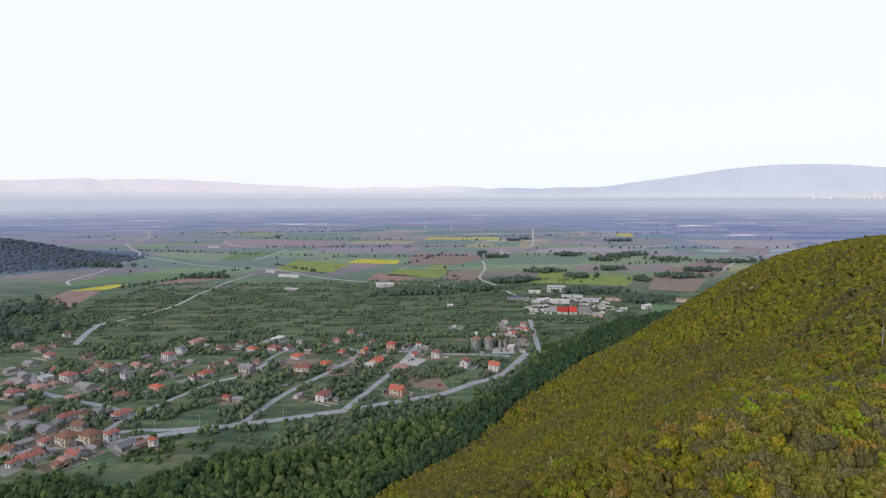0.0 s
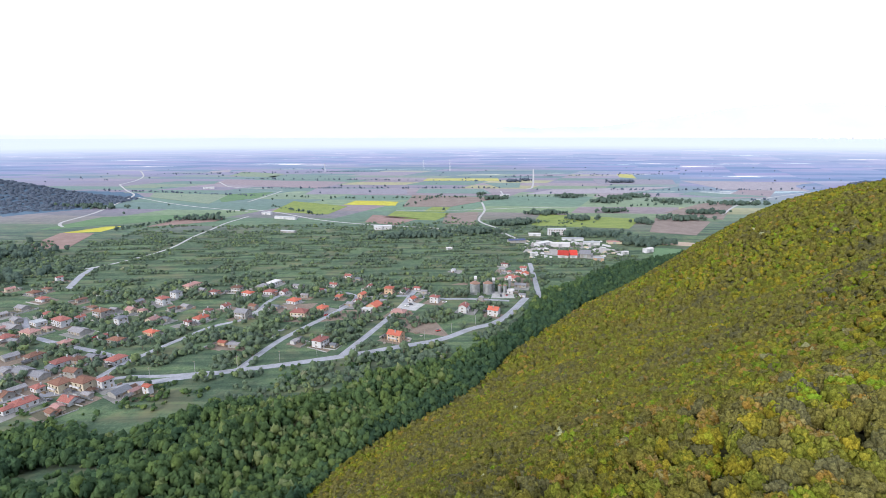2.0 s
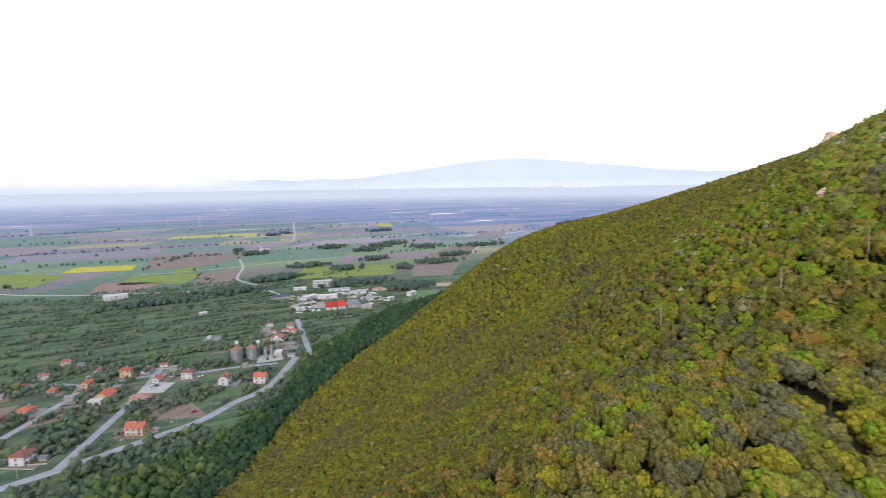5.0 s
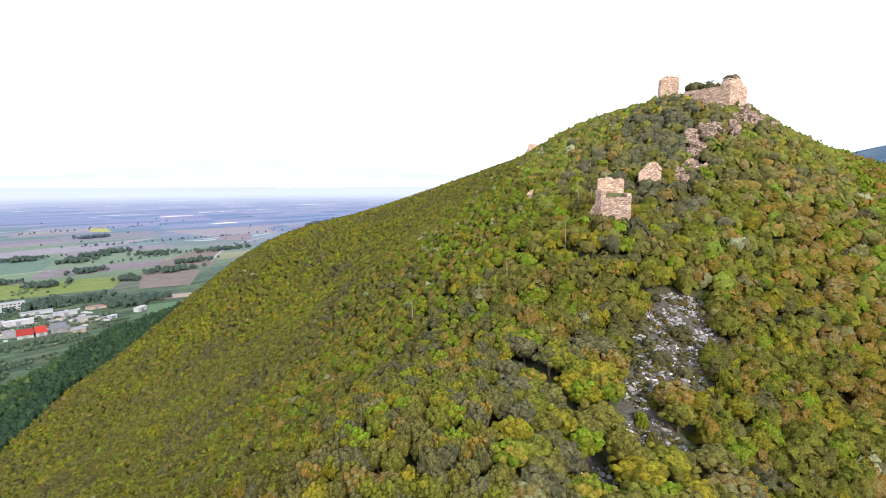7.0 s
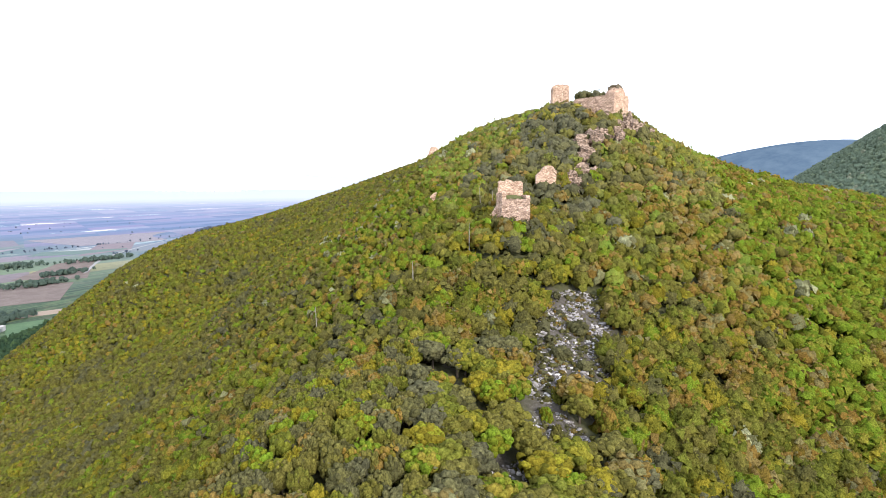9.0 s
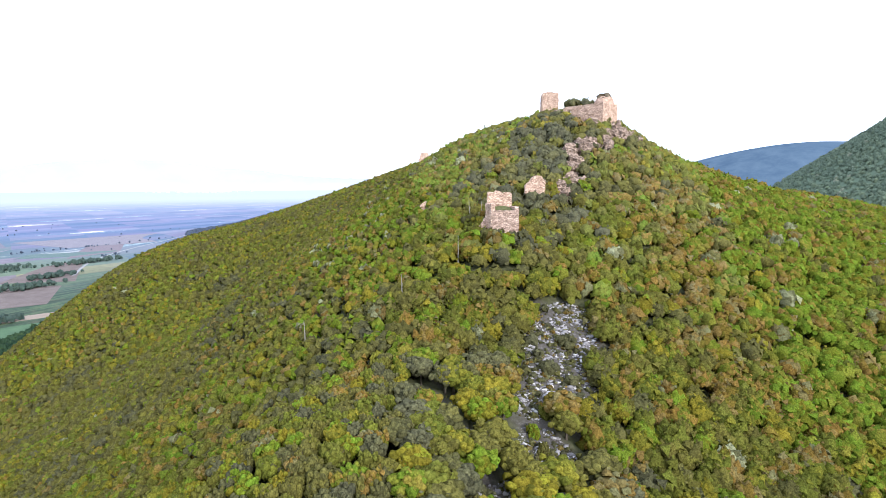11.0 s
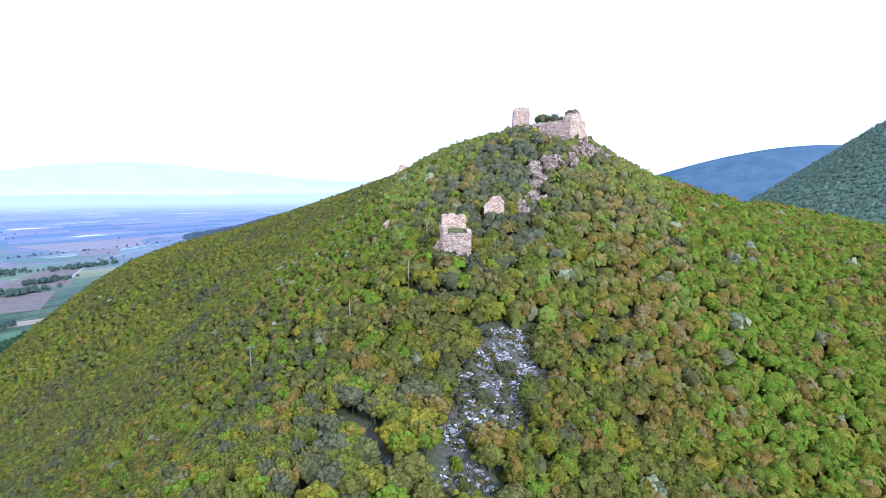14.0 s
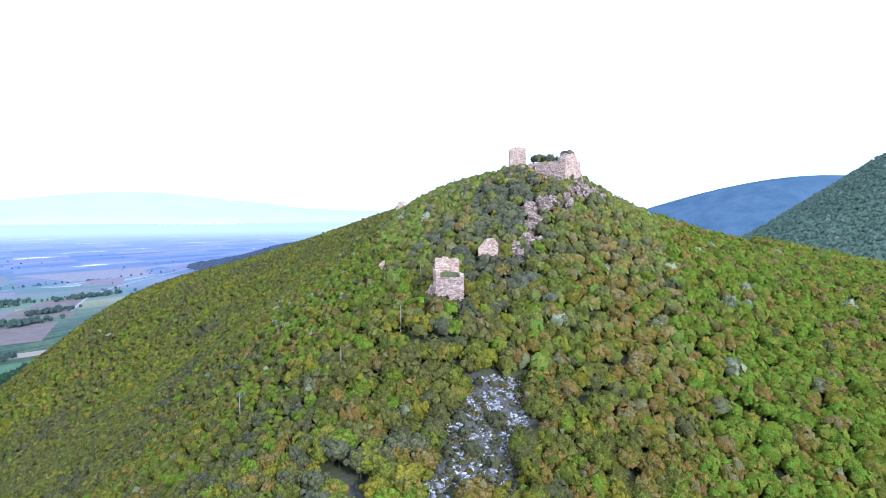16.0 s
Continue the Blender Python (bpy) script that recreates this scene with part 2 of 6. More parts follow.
def box(bm, x0, y0, z0, x1, y1, z1, bevel=0.0):
    vs = [bm.verts.new(c) for c in ((x0, y0, z0), (x1, y0, z0), (x1, y1, z0), (x0, y1, z0), (x0, y0, z1), (x1, y0, z1), (x1, y1, z1), (x0, y1, z1))]
    fs = [bm.faces.new([vs[i] for i in f]) for f in ((3, 2, 1, 0), (4, 5, 6, 7), (0, 1, 5, 4), (1, 2, 6, 5), (2, 3, 7, 6), (3, 0, 4, 7))]
    if bevel:
        bmesh.ops.bevel(bm, geom=list({e for f in fs for e in f.edges}), offset=bevel, segments=1, affect="EDGES")


def tube(bm, points, radii, sides=7):
    """A tapered limb through the points."""
    rings = []
    for i, (p, r) in enumerate(zip(points, radii)):
        a = Vector(points[min(i + 1, len(points) - 1)]) - Vector(points[max(i - 1, 0)])
        q = a.to_track_quat("Z", "Y")
        rings.append([bm.verts.new(Vector(p) + q @ Vector((r * math.cos(2 * math.pi * k / sides), r * math.sin(2 * math.pi * k / sides), 0))) for k in range(sides)])
    for a, b in zip(rings, rings[1:]):
        for k in range(sides):
            bm.faces.new((a[k], a[(k + 1) % sides], b[(k + 1) % sides], b[k]))
    bm.faces.new(rings[-1])
    bm.faces.new(rings[0][::-1])


def empty(name, m, label="", category="", group="", kind=""):
    ob = new(name)
    ob.empty_display_size = 0.5
    ob.matrix_world = m
    return tagged(ob, label, category, group, kind)


def mesh_of(name, verts, tris, material, attributes=()):
    """A mesh of triangles from arrays, with named values on its points."""
    me = bpy.data.meshes.new(name)
    me.vertices.add(len(verts))
    me.vertices.foreach_set("co", np.asarray(verts, np.float32).ravel())
    me.loops.add(len(tris) * 3)
    me.loops.foreach_set("vertex_index", np.asarray(tris, np.int32).ravel())
    me.polygons.add(len(tris))
    me.polygons.foreach_set("loop_start", np.arange(0, len(tris) * 3, 3, dtype=np.int32))
    for key, kind, values in attributes:
        layer = me.attributes.new(key, kind, "POINT")
        layer.data.foreach_set("value" if kind == "FLOAT" else "vector", np.asarray(values, np.float32).ravel())
    me.materials.append(material)
    me.update()
    me.validate()
    return me


# ---- the lie of the land ----
# heights of the hill's canopy on a coarse net of 72 m, from (-150, -140) to the north-east, smoothed by cubic splines
RELIEF = np.array([
    (52, 65, 79, 93, 105, 113, 119, 119, 117),
    (64, 88, 106, 92, 106, 128, 139, 137, 132),
    (67, 106, 133, 82, 107, 143, 152, 153, 150),
    (47, 84, 124, 130, 158, 188, 173, 170, 173),
    (30, 38, 52, 86, 124, 166, 177, 186, 193),
    (14, -5, 25, 70, 78, 112, 146, 171, 188),
    (3, -3, -12, 20, 46, 82, 121, 147, 167),
    (-1, 8, 1, 5, 27, 77, 119, 131, 143),
    (-1, 0, 1, -6, 10, 65, 112, 116, 121),
    (0, -2, 2, -6, -17, 13, 56, 84, 105),
    (0, -2, 8, -2, -48, -51, -14, 37, 89),
], float)
PEAK = 11.2
CANOPY = 4.2      # how far the crowns stand above the soil


def _spline(u):
    u = np.abs(u)
    return np.where(u < 1, (4 - 6 * u * u + 3 * u ** 3) / 6, np.where(u < 2, (2 - u) ** 3 / 6, 0))


def mound(x, y, cx, cy, h, sx, sy):
    return h * np.exp(-0.5 * (((x - cx) / sx) ** 2 + ((y - cy) / sy) ** 2))


def ease(v, a, b):
    t = np.clip((v - a) / (b - a), 0, 1)
    return t * t * (3 - 2 * t)


def land(x, y):
    """The soil's height at x, y (arrays), up to where the plain begins to fade into the distance."""
    x, y = np.asarray(x, float), np.asarray(y, float)
    bx = _spline((x[..., None] + 150) / 72 - np.arange(RELIEF.shape[1]))
    by = _spline((y[..., None] + 140) / 72 - np.arange(RELIEF.shape[0]))
    z = np.einsum("...j,ji,...i->...", by, RELIEF, bx) + PEAK * np.exp(-(((x - 212) / 30) ** 2 + ((y - 72) / 26) ** 2))
    z = z + mound(x, y, 226, 116, 5.0, 24, 18) + mound(x, y, 122, 72.5, 4.4, 7, 8)
    z = z + mound(x, y, 50, 74, 4.5, 14, 13) - mound(x, y, 14, 98, 5.0, 15, 18) + mound(x, y, 128, 165, 6.0, 22, 22) - mound(x, y, -55, 120, 18.0, 28, 60) - mound(x, y, 335, 388, 3.0, 45, 35) - CANOPY
    z = np.where(z > 4, z, 4 * np.exp(np.minimum(z - 4, 0) / 5)) - 4 * math.exp(-1.6)
    z = np.maximum(z, 0)
    along, off = 0.64 * (x + 84) + 0.77 * (y - 250), 0.77 * (x + 84) - 0.64 * (y - 250)
    z = z + 8.5 * np.exp(-0.5 * ((along / 52) ** 2 + (off / 10) ** 2))      # a low wooded bank at the hill's foot
    z = z + mound(x, y, 1508, 1235, 78, 195, 195) * (1 + 0.035 * np.sin(x / 55 + 1) + 0.03 * np.sin(y / 34))
    z = z + mound(x, y, 900, -420, 325, 275, 275) * ease(x, 430, 640)
    z = z + mound(x, y, -1070, 1230, 58, 165, 110)
    z = z + mound(x, y, 2470, -390, 316, 420, 620)
    return z


# bare places on the hill: scree, gully, ruins (middle, half axes, turn)
CLEARINGS = [((111, 61), (115.5, 57.5), (117.5, 53), (114.5, 49), (106, 47.8), (97.5, 48), (95.5, 43.7), (92.4, 43.6), (88.5, 48), (88, 53), (83, 53), (83, 58), (90, 60), (98, 61)),
             ((80, 54.8), (82, 51), (79, 46), (76.4, 45), (72.5, 48), (71, 51.4), (75, 54.2)), ((62.4, 56.2), (68, 53), (66, 50.4), (61.4, 50.8), (57, 54.7)),
             ((84, 72), (83, 70), (75.5, 65.5), (73.5, 60.2), (75.4, 57.4), (74.2, 56.8), (71.6, 60.2), (73, 65.4), (79, 70))]


def within(x, y, corners):
    """Which places lie inside a polygon."""
    inside = np.zeros(len(x), bool)
    n = len(corners)
    for i in range(n):
        (x0, y0), (x1, y1) = corners[i], corners[(i + 1) % n]
        cross = ((y0 > y) != (y1 > y)) & (x < (x1 - x0) * (y - y0) / (y1 - y0 + 1e-9) + x0)
        inside ^= cross
    return inside


def bare(x, y, downhill=0.0):
    """Bare ground; downhill: extra clearance down the slope, on the camera's side, so the stones stay in view."""
    inside = np.zeros(len(x), bool)
    for corners in CLEARINGS:
        inside |= within(x, y, corners) | within(x + downhill, y + downhill * 0.25, corners) | within(x + downhill * 0.5, y + downhill * 0.12, corners)
    return inside


FADE, RIM = 2600.0, 4600.0


def true_distance(r):
    """Beyond FADE the plain is drawn in: how far off the place at r really lies."""
    u = np.maximum(r - FADE, 0)
    return r + 3.8e-6 * u ** 3


def build_ground():
    radii = list(np.arange(5.0, 560.0, 5.5))
    while radii[-1] < RIM:
        radii.append(min(radii[-1] + 5.5 + (radii[-1] - 555) * 0.045, RIM))
    radii = np.array(radii)
    n = 384
    ang = np.arange(n) * 2 * math.pi / n
    x = 120 + radii[:, None] * np.sin(ang)[None]
    y = 180 + radii[:, None] * np.cos(ang)[None]
    x, y = np.r_[120.0, x.ravel()], np.r_[180.0, y.ravel()]
    z = land(x, y)
    r = np.hypot(x, y - 25)
    d = true_distance(r)
    z = z + np.where(r > FADE, 152 * (1 - r / d), 0)
    verts = np.c_[x, y, z]
    tris = [(0, 1 + (k + 1) % n, 1 + k) for k in range(n)]
    k = np.arange(n)
    for i in range(len(radii) - 1):
        a, b = 1 + i * n + k, 1 + i * n + (k + 1) % n
        tris += np.c_[a, b, b + n].tolist() + np.c_[a, b + n, a + n].tolist()
    tris = np.array(tris)[:, ::-1]
    wooded = np.clip((land(x, y) - 3) / 4, 0, 1)
    plain = np.c_[x * d / r, y * d / r, np.zeros(len(x))]
    # far and horizon: share of painted haze in the colour, more to the east
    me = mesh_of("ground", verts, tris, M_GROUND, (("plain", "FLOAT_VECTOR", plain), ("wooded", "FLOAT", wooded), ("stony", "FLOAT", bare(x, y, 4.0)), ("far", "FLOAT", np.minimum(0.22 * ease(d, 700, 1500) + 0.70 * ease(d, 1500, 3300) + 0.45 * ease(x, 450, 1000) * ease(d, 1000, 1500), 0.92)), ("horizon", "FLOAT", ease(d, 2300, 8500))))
    # the outlying hills wear colours with haze mixed in
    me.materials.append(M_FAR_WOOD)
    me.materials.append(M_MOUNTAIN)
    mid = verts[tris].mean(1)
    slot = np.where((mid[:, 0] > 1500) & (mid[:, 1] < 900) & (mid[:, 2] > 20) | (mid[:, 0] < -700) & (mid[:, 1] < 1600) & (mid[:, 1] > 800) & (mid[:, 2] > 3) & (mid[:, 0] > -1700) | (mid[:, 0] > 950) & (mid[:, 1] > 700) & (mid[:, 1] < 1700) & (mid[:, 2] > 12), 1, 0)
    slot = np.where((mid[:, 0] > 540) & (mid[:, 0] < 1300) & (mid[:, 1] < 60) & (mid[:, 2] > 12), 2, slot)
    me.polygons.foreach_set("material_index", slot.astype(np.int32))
    me.polygons.foreach_set("use_smooth", np.ones(len(tris), bool))
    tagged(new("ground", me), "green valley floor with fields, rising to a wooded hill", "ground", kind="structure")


build_ground()

CAMERA_SPOTS = ((0, 5, 150), (5, 33, 150), (11, 20, 159))


def faces_camera(x, y, z, lean=0.10):
    """Where the slope turns towards the camera's path; sides it can't see carry no detail."""
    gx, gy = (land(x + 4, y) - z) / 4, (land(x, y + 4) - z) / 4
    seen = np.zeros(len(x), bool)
    for a, b, c in CAMERA_SPOTS:
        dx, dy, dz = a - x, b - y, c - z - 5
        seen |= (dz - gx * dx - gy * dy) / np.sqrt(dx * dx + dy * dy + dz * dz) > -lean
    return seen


def build_far_range():
    """The pale mountains that close the plain."""
    az = np.radians(np.arange(-75, 131, 0.5))
    deg = np.degrees(az)
    top = 156 + mound(deg, 0, -27, 0, 130, 11, 1) + mound(deg, 0, -50, 0, 90, 9, 1) + mound(deg, 0, 2, 0, 70, 9, 1) + mound(deg, 0, 34, 0, 215, 10, 1) + mound(deg, 0, 60, 0, 60, 12, 1)
    top = top + np.array([16 * noise.noise((a * 0.25, 0, 0)) + 7 * noise.noise((a * 0.9, 3, 0)) for a in deg])
    bm_rows = []
    for f, r in ((0.0, 4520), (0.45, 4640), (0.8, 4730), (1.0, 4790), (1.0, 4790), (0.0, 4850)):
        bm_rows.append(np.c_[np.sin(az) * r, 25 + np.cos(az) * r, 120 + (top - 120) * f])
    verts = np.concatenate(bm_rows)
    n = len(az)
    tris = []
    k = np.arange(n - 1)
    for i in (0, 1, 2, 4):      # the crest is a sharp edge
        a = i * n + k
        tris += np.c_[a, a + n, a + n + 1].tolist() + np.c_[a, a + n + 1, a + 1].tolist()
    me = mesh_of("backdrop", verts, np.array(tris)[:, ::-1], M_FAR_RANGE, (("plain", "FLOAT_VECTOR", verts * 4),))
    me.polygons.foreach_set("use_smooth", np.ones(len(tris), bool))
    tagged(new("backdrop", me), "pale blue mountain range in the haze", "mountains", kind="structure")


build_far_range()


# ---- trees ----
def crown_shape(seed, lumps, size, rings, sprays=0, sides=5, tiers=1, low=-0.25):
    """A crown of radius 1, like a cauliflower: an inner body, clumps of leaves that bulge from it, and loose sprays. Vertices and triangles."""
    rng = np.random.default_rng(seed)
    lobes = []
    for k in range(14):
        v = rng.normal(size=3)
        v[2] = abs(v[2]) * 0.9 - 0.15
        lobes.append((v / np.linalg.norm(v), rng.uniform(0.82, 1.10), rng.uniform(4.0, 11.0)))

    def reach(d):
        best = np.full(len(d), 0.66)
        for v, top, sharp in lobes:
            best = np.maximum(best, top * np.exp(-sharp * (1 - d @ v)))
        return best * np.where(d[:, 2] < 0, 1 + 0.30 * d[:, 2], 1.0)

    def turned(up):
        side = np.cross(up, rng.normal(size=up.shape))
        side /= np.linalg.norm(side, axis=1)[:, None]
        return side, np.cross(up, side)

    # body
    cols = rings * 2
    body = [(0, 0, 1)]
    for i in range(1, rings):
        th = math.pi * 0.70 * i / (rings - 1)
        body += [(math.sin(th) * math.cos(2 * math.pi * (k + i * 0.5) / cols), math.sin(th) * math.sin(2 * math.pi * (k + i * 0.5) / cols), math.cos(th)) for k in range(cols)]
    body = np.array(body)
    tris = [(0, 1 + k, 1 + (k + 1) % cols) for k in range(cols)]
    for i in range(rings - 2):
        for k in range(cols):
            a, b = 1 + i * cols + k, 1 + i * cols + (k + 1) % cols
            tris += [(a, a + cols, b + cols), (a, b + cols, b)]
    verts = [body * (reach(body) * 0.87 * rng.uniform(0.92, 1.06, len(body)))[:, None]]
    tris = [np.array(tris)]
    start = len(body)
    # clumps, spread evenly over the crown
    k = np.arange(lumps) + 0.5
    z = 1 - (1 - low) * k / lumps
    a = k * 2.39996 + rng.uniform(0, 6.28)
    d = np.c_[np.cos(a) * np.sqrt(1 - z * z), np.sin(a) * np.sqrt(1 - z * z), z] + rng.normal(size=(lumps, 3)) * 0.35 / math.sqrt(lumps)
    d /= np.linalg.norm(d, axis=1)[:, None]
    at = d * (reach(d) * rng.uniform(0.84, 1.04, lumps))[:, None]
    up = d + (0, 0, 0.30) + rng.normal(size=d.shape) * 0.22
    up /= np.linalg.norm(up, axis=1)[:, None]
    side, fore = turned(up)
    s = size * rng.uniform(0.65, 1.30, lumps)
    rows = [at + up * (s * rng.uniform(0.45, 0.80, lumps) * (1.0 if lumps > 30 else 0.6))[:, None]]
    for out, lift in ((0.62, 0.28), (0.95, -0.45)) if tiers == 2 else ((0.92, -0.50),):
        for j in range(sides):
            b = 2 * math.pi * (j + (0.5 if out < 1 else 0)) / sides + rng.uniform(-0.3, 0.3, lumps)
            r = s * out * rng.uniform(0.75, 1.2, lumps)
            rows.append(at + side * (np.cos(b) * r)[:, None] + fore * (np.sin(b) * r)[:, None] + up * (s * (lift + rng.uniform(-0.14, 0.14, lumps)))[:, None])
    clump = [(0, 1 + j, 1 + (j + 1) % sides) for j in range(sides)]
    if tiers == 2:
        for j in range(sides):
            p, q = 1 + j, 1 + (j + 1) % sides
            clump += [(p, p + sides, q + sides), (p, q + sides, q)]
    n = len(rows)
    verts.append(np.stack(rows, 1).reshape(-1, 3))
    tris.append((np.array(clump)[None] + (start + np.arange(lumps) * n)[:, None, None]).reshape(-1, 3))
    start += lumps * n
    # loose sprays
    if sprays:
        d = rng.normal(size=(sprays * 3, 3))
        d /= np.linalg.norm(d, axis=1)[:, None]
        d = d[d[:, 2] > low][:sprays]
        at = d * (reach(d) * rng.uniform(0.98, 1.16, len(d)))[:, None]
        up = d + rng.normal(size=d.shape) * 0.6
        up /= np.linalg.norm(up, axis=1)[:, None]
        side, fore = turned(up)
        s = size * 0.36 * rng.uniform(0.6, 1.3, len(d))[:, None]
        verts.append(np.stack([at - side * s, at - fore * s * 0.7 + up * s * 0.2, at + side * s, at + fore * s * 0.75], 1).reshape(-1, 3))
        base = start + np.arange(len(d)) * 4
        tris += [np.c_[base, base + 1, base + 2], np.c_[base, base + 2, base + 3]]
    return np.concatenate(verts), np.concatenate(tris)


FINE = [crown_shape(10 + i, 54, 0.27, 7, 44, 5, 2) for i in range(5)]
CLOSE = [crown_shape(90 + i, 36, 0.29, 5, 34) for i in range(6)]
MIDDLE = [crown_shape(30 + i, 21, 0.36, 4, 8) for i in range(6)]
SMALL = [crown_shape(110 + i, 8, 0.52, 3, 0, 4) for i in range(6)]
COARSE = [crown_shape(50 + i, 8, 0.54, 3, 0, 4) for i in range(6)]
TALL = [crown_shape(130 + i, 14, 0.42, 3, 0, 4, 1, -0.6) for i in range(6)]
ROUGH = [crown_shape(70 + i, 5, 0.62, 3, 0, 4) for i in range(5)]


def wood(name, shapes, places, material, label, category="trees", smooth=True):
    """Many crowns as one mesh. places: rows of x, y, z of the crown's middle, radius, height, tint."""
    places = np.asarray(places, float)
    rng = np.random.default_rng(len(places) + len(name))
    kind = rng.integers(0, len(shapes), len(places))
    turn = rng.uniform(0, 2 * math.pi, len(places))
    verts, tris, tints, start = [], [], [], 0
    for k, (v, t) in enumerate(shapes):
        rows, a = places[kind == k], turn[kind == k]
        if not len(rows):
            continue
        c, s = np.cos(a)[:, None], np.sin(a)[:, None]
        x, y, z = v[:, 0][None], v[:, 1][None], v[:, 2][None]
        p = np.stack([rows[:, 0:1] + (x * c - y * s) * rows[:, 3:4], rows[:, 1:2] + (x * s + y * c) * rows[:, 3:4], rows[:, 2:3] + z * rows[:, 4:5]], -1)
        verts.append(p.reshape(-1, 3))
        tris.append((t[None] + (start + np.arange(len(rows)) * len(v))[:, None, None]).reshape(-1, 3))
        tints.append(np.repeat(rows[:, 5], len(v)))
        start += p.shape[0] * p.shape[1]
    me = mesh_of(name, np.concatenate(verts), np.concatenate(tris), material, (("tint", "FLOAT", np.concatenate(tints)),))
    me.polygons.foreach_set("use_smooth", np.full(len(me.polygons), smooth))
    return tagged(new(name, me), label, category, kind="stuff")


def zone_tint(x, y, rng):
    """Hue of the hill's trees: patches of fresh green, of brown and yellow, and single trees that differ."""
    n = np.array([noise.noise((a / 34, b / 34, 1.7)) + 0.6 * noise.noise((a / 13, b / 13, 8.2)) for a, b in zip(x, y)])
    shade = ease(y - 0.55 * x, 0, 130)        # the slope that falls to the north gets duller hues, shade put into colour
    sunny = ease(0.2 * x - 10 - y, -8, 8)      # the south side is in fresh leaf
    # the rise with x lightens the upper trees, standing in for haze
    t = 0.44 + 0.05 * (1 - shade) + 0.27 * n + 0.02 * ease(y - 0.55 * x, 60, 130) - 0.05 * shade + 0.10 * sunny + 0.06 * ease(x, 95, 160) + rng.normal(0, 0.16, len(x)) * (1 - 0.25 * shade)
    odd = rng.random(len(x))
    brown = 0.04 + 0.10 * (1 - shade) + 0.50 * np.exp(-((y - 0.35 * x + 18) / 9.0) ** 2) * ease(x, 85, 125) * (1 - ease(x, 180, 205)) + 0.12 * mound(x, y, 60, 70, 1, 25, 20)
    fresh = 0.03 + 0.66 * sunny + 0.45 * mound(x, y, 158, 130, 1, 30, 18) + 0.35 * mound(x, y, 138, 106, 1, 22, 12) + 0.25 * mound(x, y, 75, 95, 1, 25, 20)
    pale = 0.001 + 0.05 * mound(x, y, 165, 150, 1, 30, 22)
    grey = 0.75 * mound(x, y, 184, 82, 1, 17, 13) + 0.55 * mound(x, y, 150, 70, 1, 16, 6)      # evergreen thickets under the castle
    t = np.where(rng.random(len(x)) < grey, rng.normal(0.05, 0.04, len(x)), t)
    fresh, brown = fresh * (1 - grey), brown * (1 - grey)
    t = np.where(odd < brown, rng.normal(0.875, 0.025, len(x)), t)
    t = np.where((odd >= brown) & (odd < brown + fresh), rng.normal(0.79, 0.025, len(x)), t)
    t = np.where(odd > 1 - pale, 0.99, t)
    return np.clip(t, 0.02, 1.0)


# rock outcrops: middle, half width, height
CRAGS = [(182, 70, 5.0, 4.6), (186, 66, 5.5, 5.0), (178, 67, 4.6, 4.4), (174, 67.5, 4.0, 3.6), (190, 63.5, 4.2, 4.0), (168, 66.5, 3.2, 3.2), (161, 67.5, 4.2, 4.6), (159, 65.5, 4.0, 4.2),
         (207, 59.0, 4.4, 5.4), (211, 54.5, 4.0, 4.4), (200, 60.5, 3.6, 4.0), (214, 51.5, 3.0, 3.4), (164.5, 64.5, 2.2, 2.4), (170, 63, 2.6, 2.2), (195, 61, 3.0, 3.4), (192.5, 58.6, 2.6, 4.0), (204, 66, 4.5, 3.4), (210, 80, 4.5, 3.2), (205.5, 56.5, 4.2, 5.2), (208.5, 52.0, 3.6, 4.6), (202.5, 58.5, 3.4, 4.4)]


def scatter(x0, x1, y0, y1, step, seed, jitter=0.42):
    rng = np.random.default_rng(seed)
    gx, gy = np.meshgrid(np.arange(x0, x1, step), np.arange(y0, y1, step * 0.9))
    gx = gx + (np.arange(gx.shape[0]) % 2)[:, None] * step / 2
    x, y = gx.ravel() + rng.uniform(-jitter, jitter, gx.size) * step, gy.ravel() + rng.uniform(-jitter, jitter, gx.size) * step
    return x, y, rng


def tree_mesh(seed, shape, material):
    """Trunk and crown of a tree one metre in crown radius, as meshes."""
    rng = random.Random(seed)
    bm = bmesh.new()
    tube(bm, [(0, 0, -0.3), (0.02, 0, 0.4), (0.05, 0.03, 0.9), (0.02, 0.05, 1.4)], [0.10, 0.075, 0.06, 0.03], 5)
    for k in range(4):
        a = k * 1.6 + rng.random()
        tube(bm, [(0.03, 0.02, 0.6 + 0.1 * k), (0.3 * math.cos(a), 0.3 * math.sin(a), 1.0 + 0.1 * k), (0.6 * math.cos(a), 0.6 * math.sin(a), 1.3 + 0.12 * k)], [0.04, 0.03, 0.012], 4)
    trunk = bpy.data.meshes.new("trunk")
    bm.to_mesh(trunk)
    bm.free()
    trunk.materials.append(M_BARK)
    v, t = shape
    crown = mesh_of("crown", v * (1, 1, 0.95) + (0, 0, 1.05), t, material)
    crown.polygons.foreach_set("use_smooth", np.ones(len(crown.polygons), bool))
    return trunk, crown


def tree_thing(name, meshes, label, group):
    root = empty(name, Matrix(), label, "tree", group)
    for part_name, me in zip(("trunk", "crown"), meshes):
        ob = new(part_name, me)
        ob.parent = root
    return root


FOOT = ((-160, 60), (-75, 140), (-50, 204), (-36, 238), (-20, 262), (15, 318), (66, 420), (137, 514), (234, 630), (420, 760))


def above_foot(x, y):
    """The hill's side of the line where its scrub meets the tall trees of the hollow."""
    return y < np.interp(x, [p[0] for p in FOOT], [p[1] for p in FOOT])


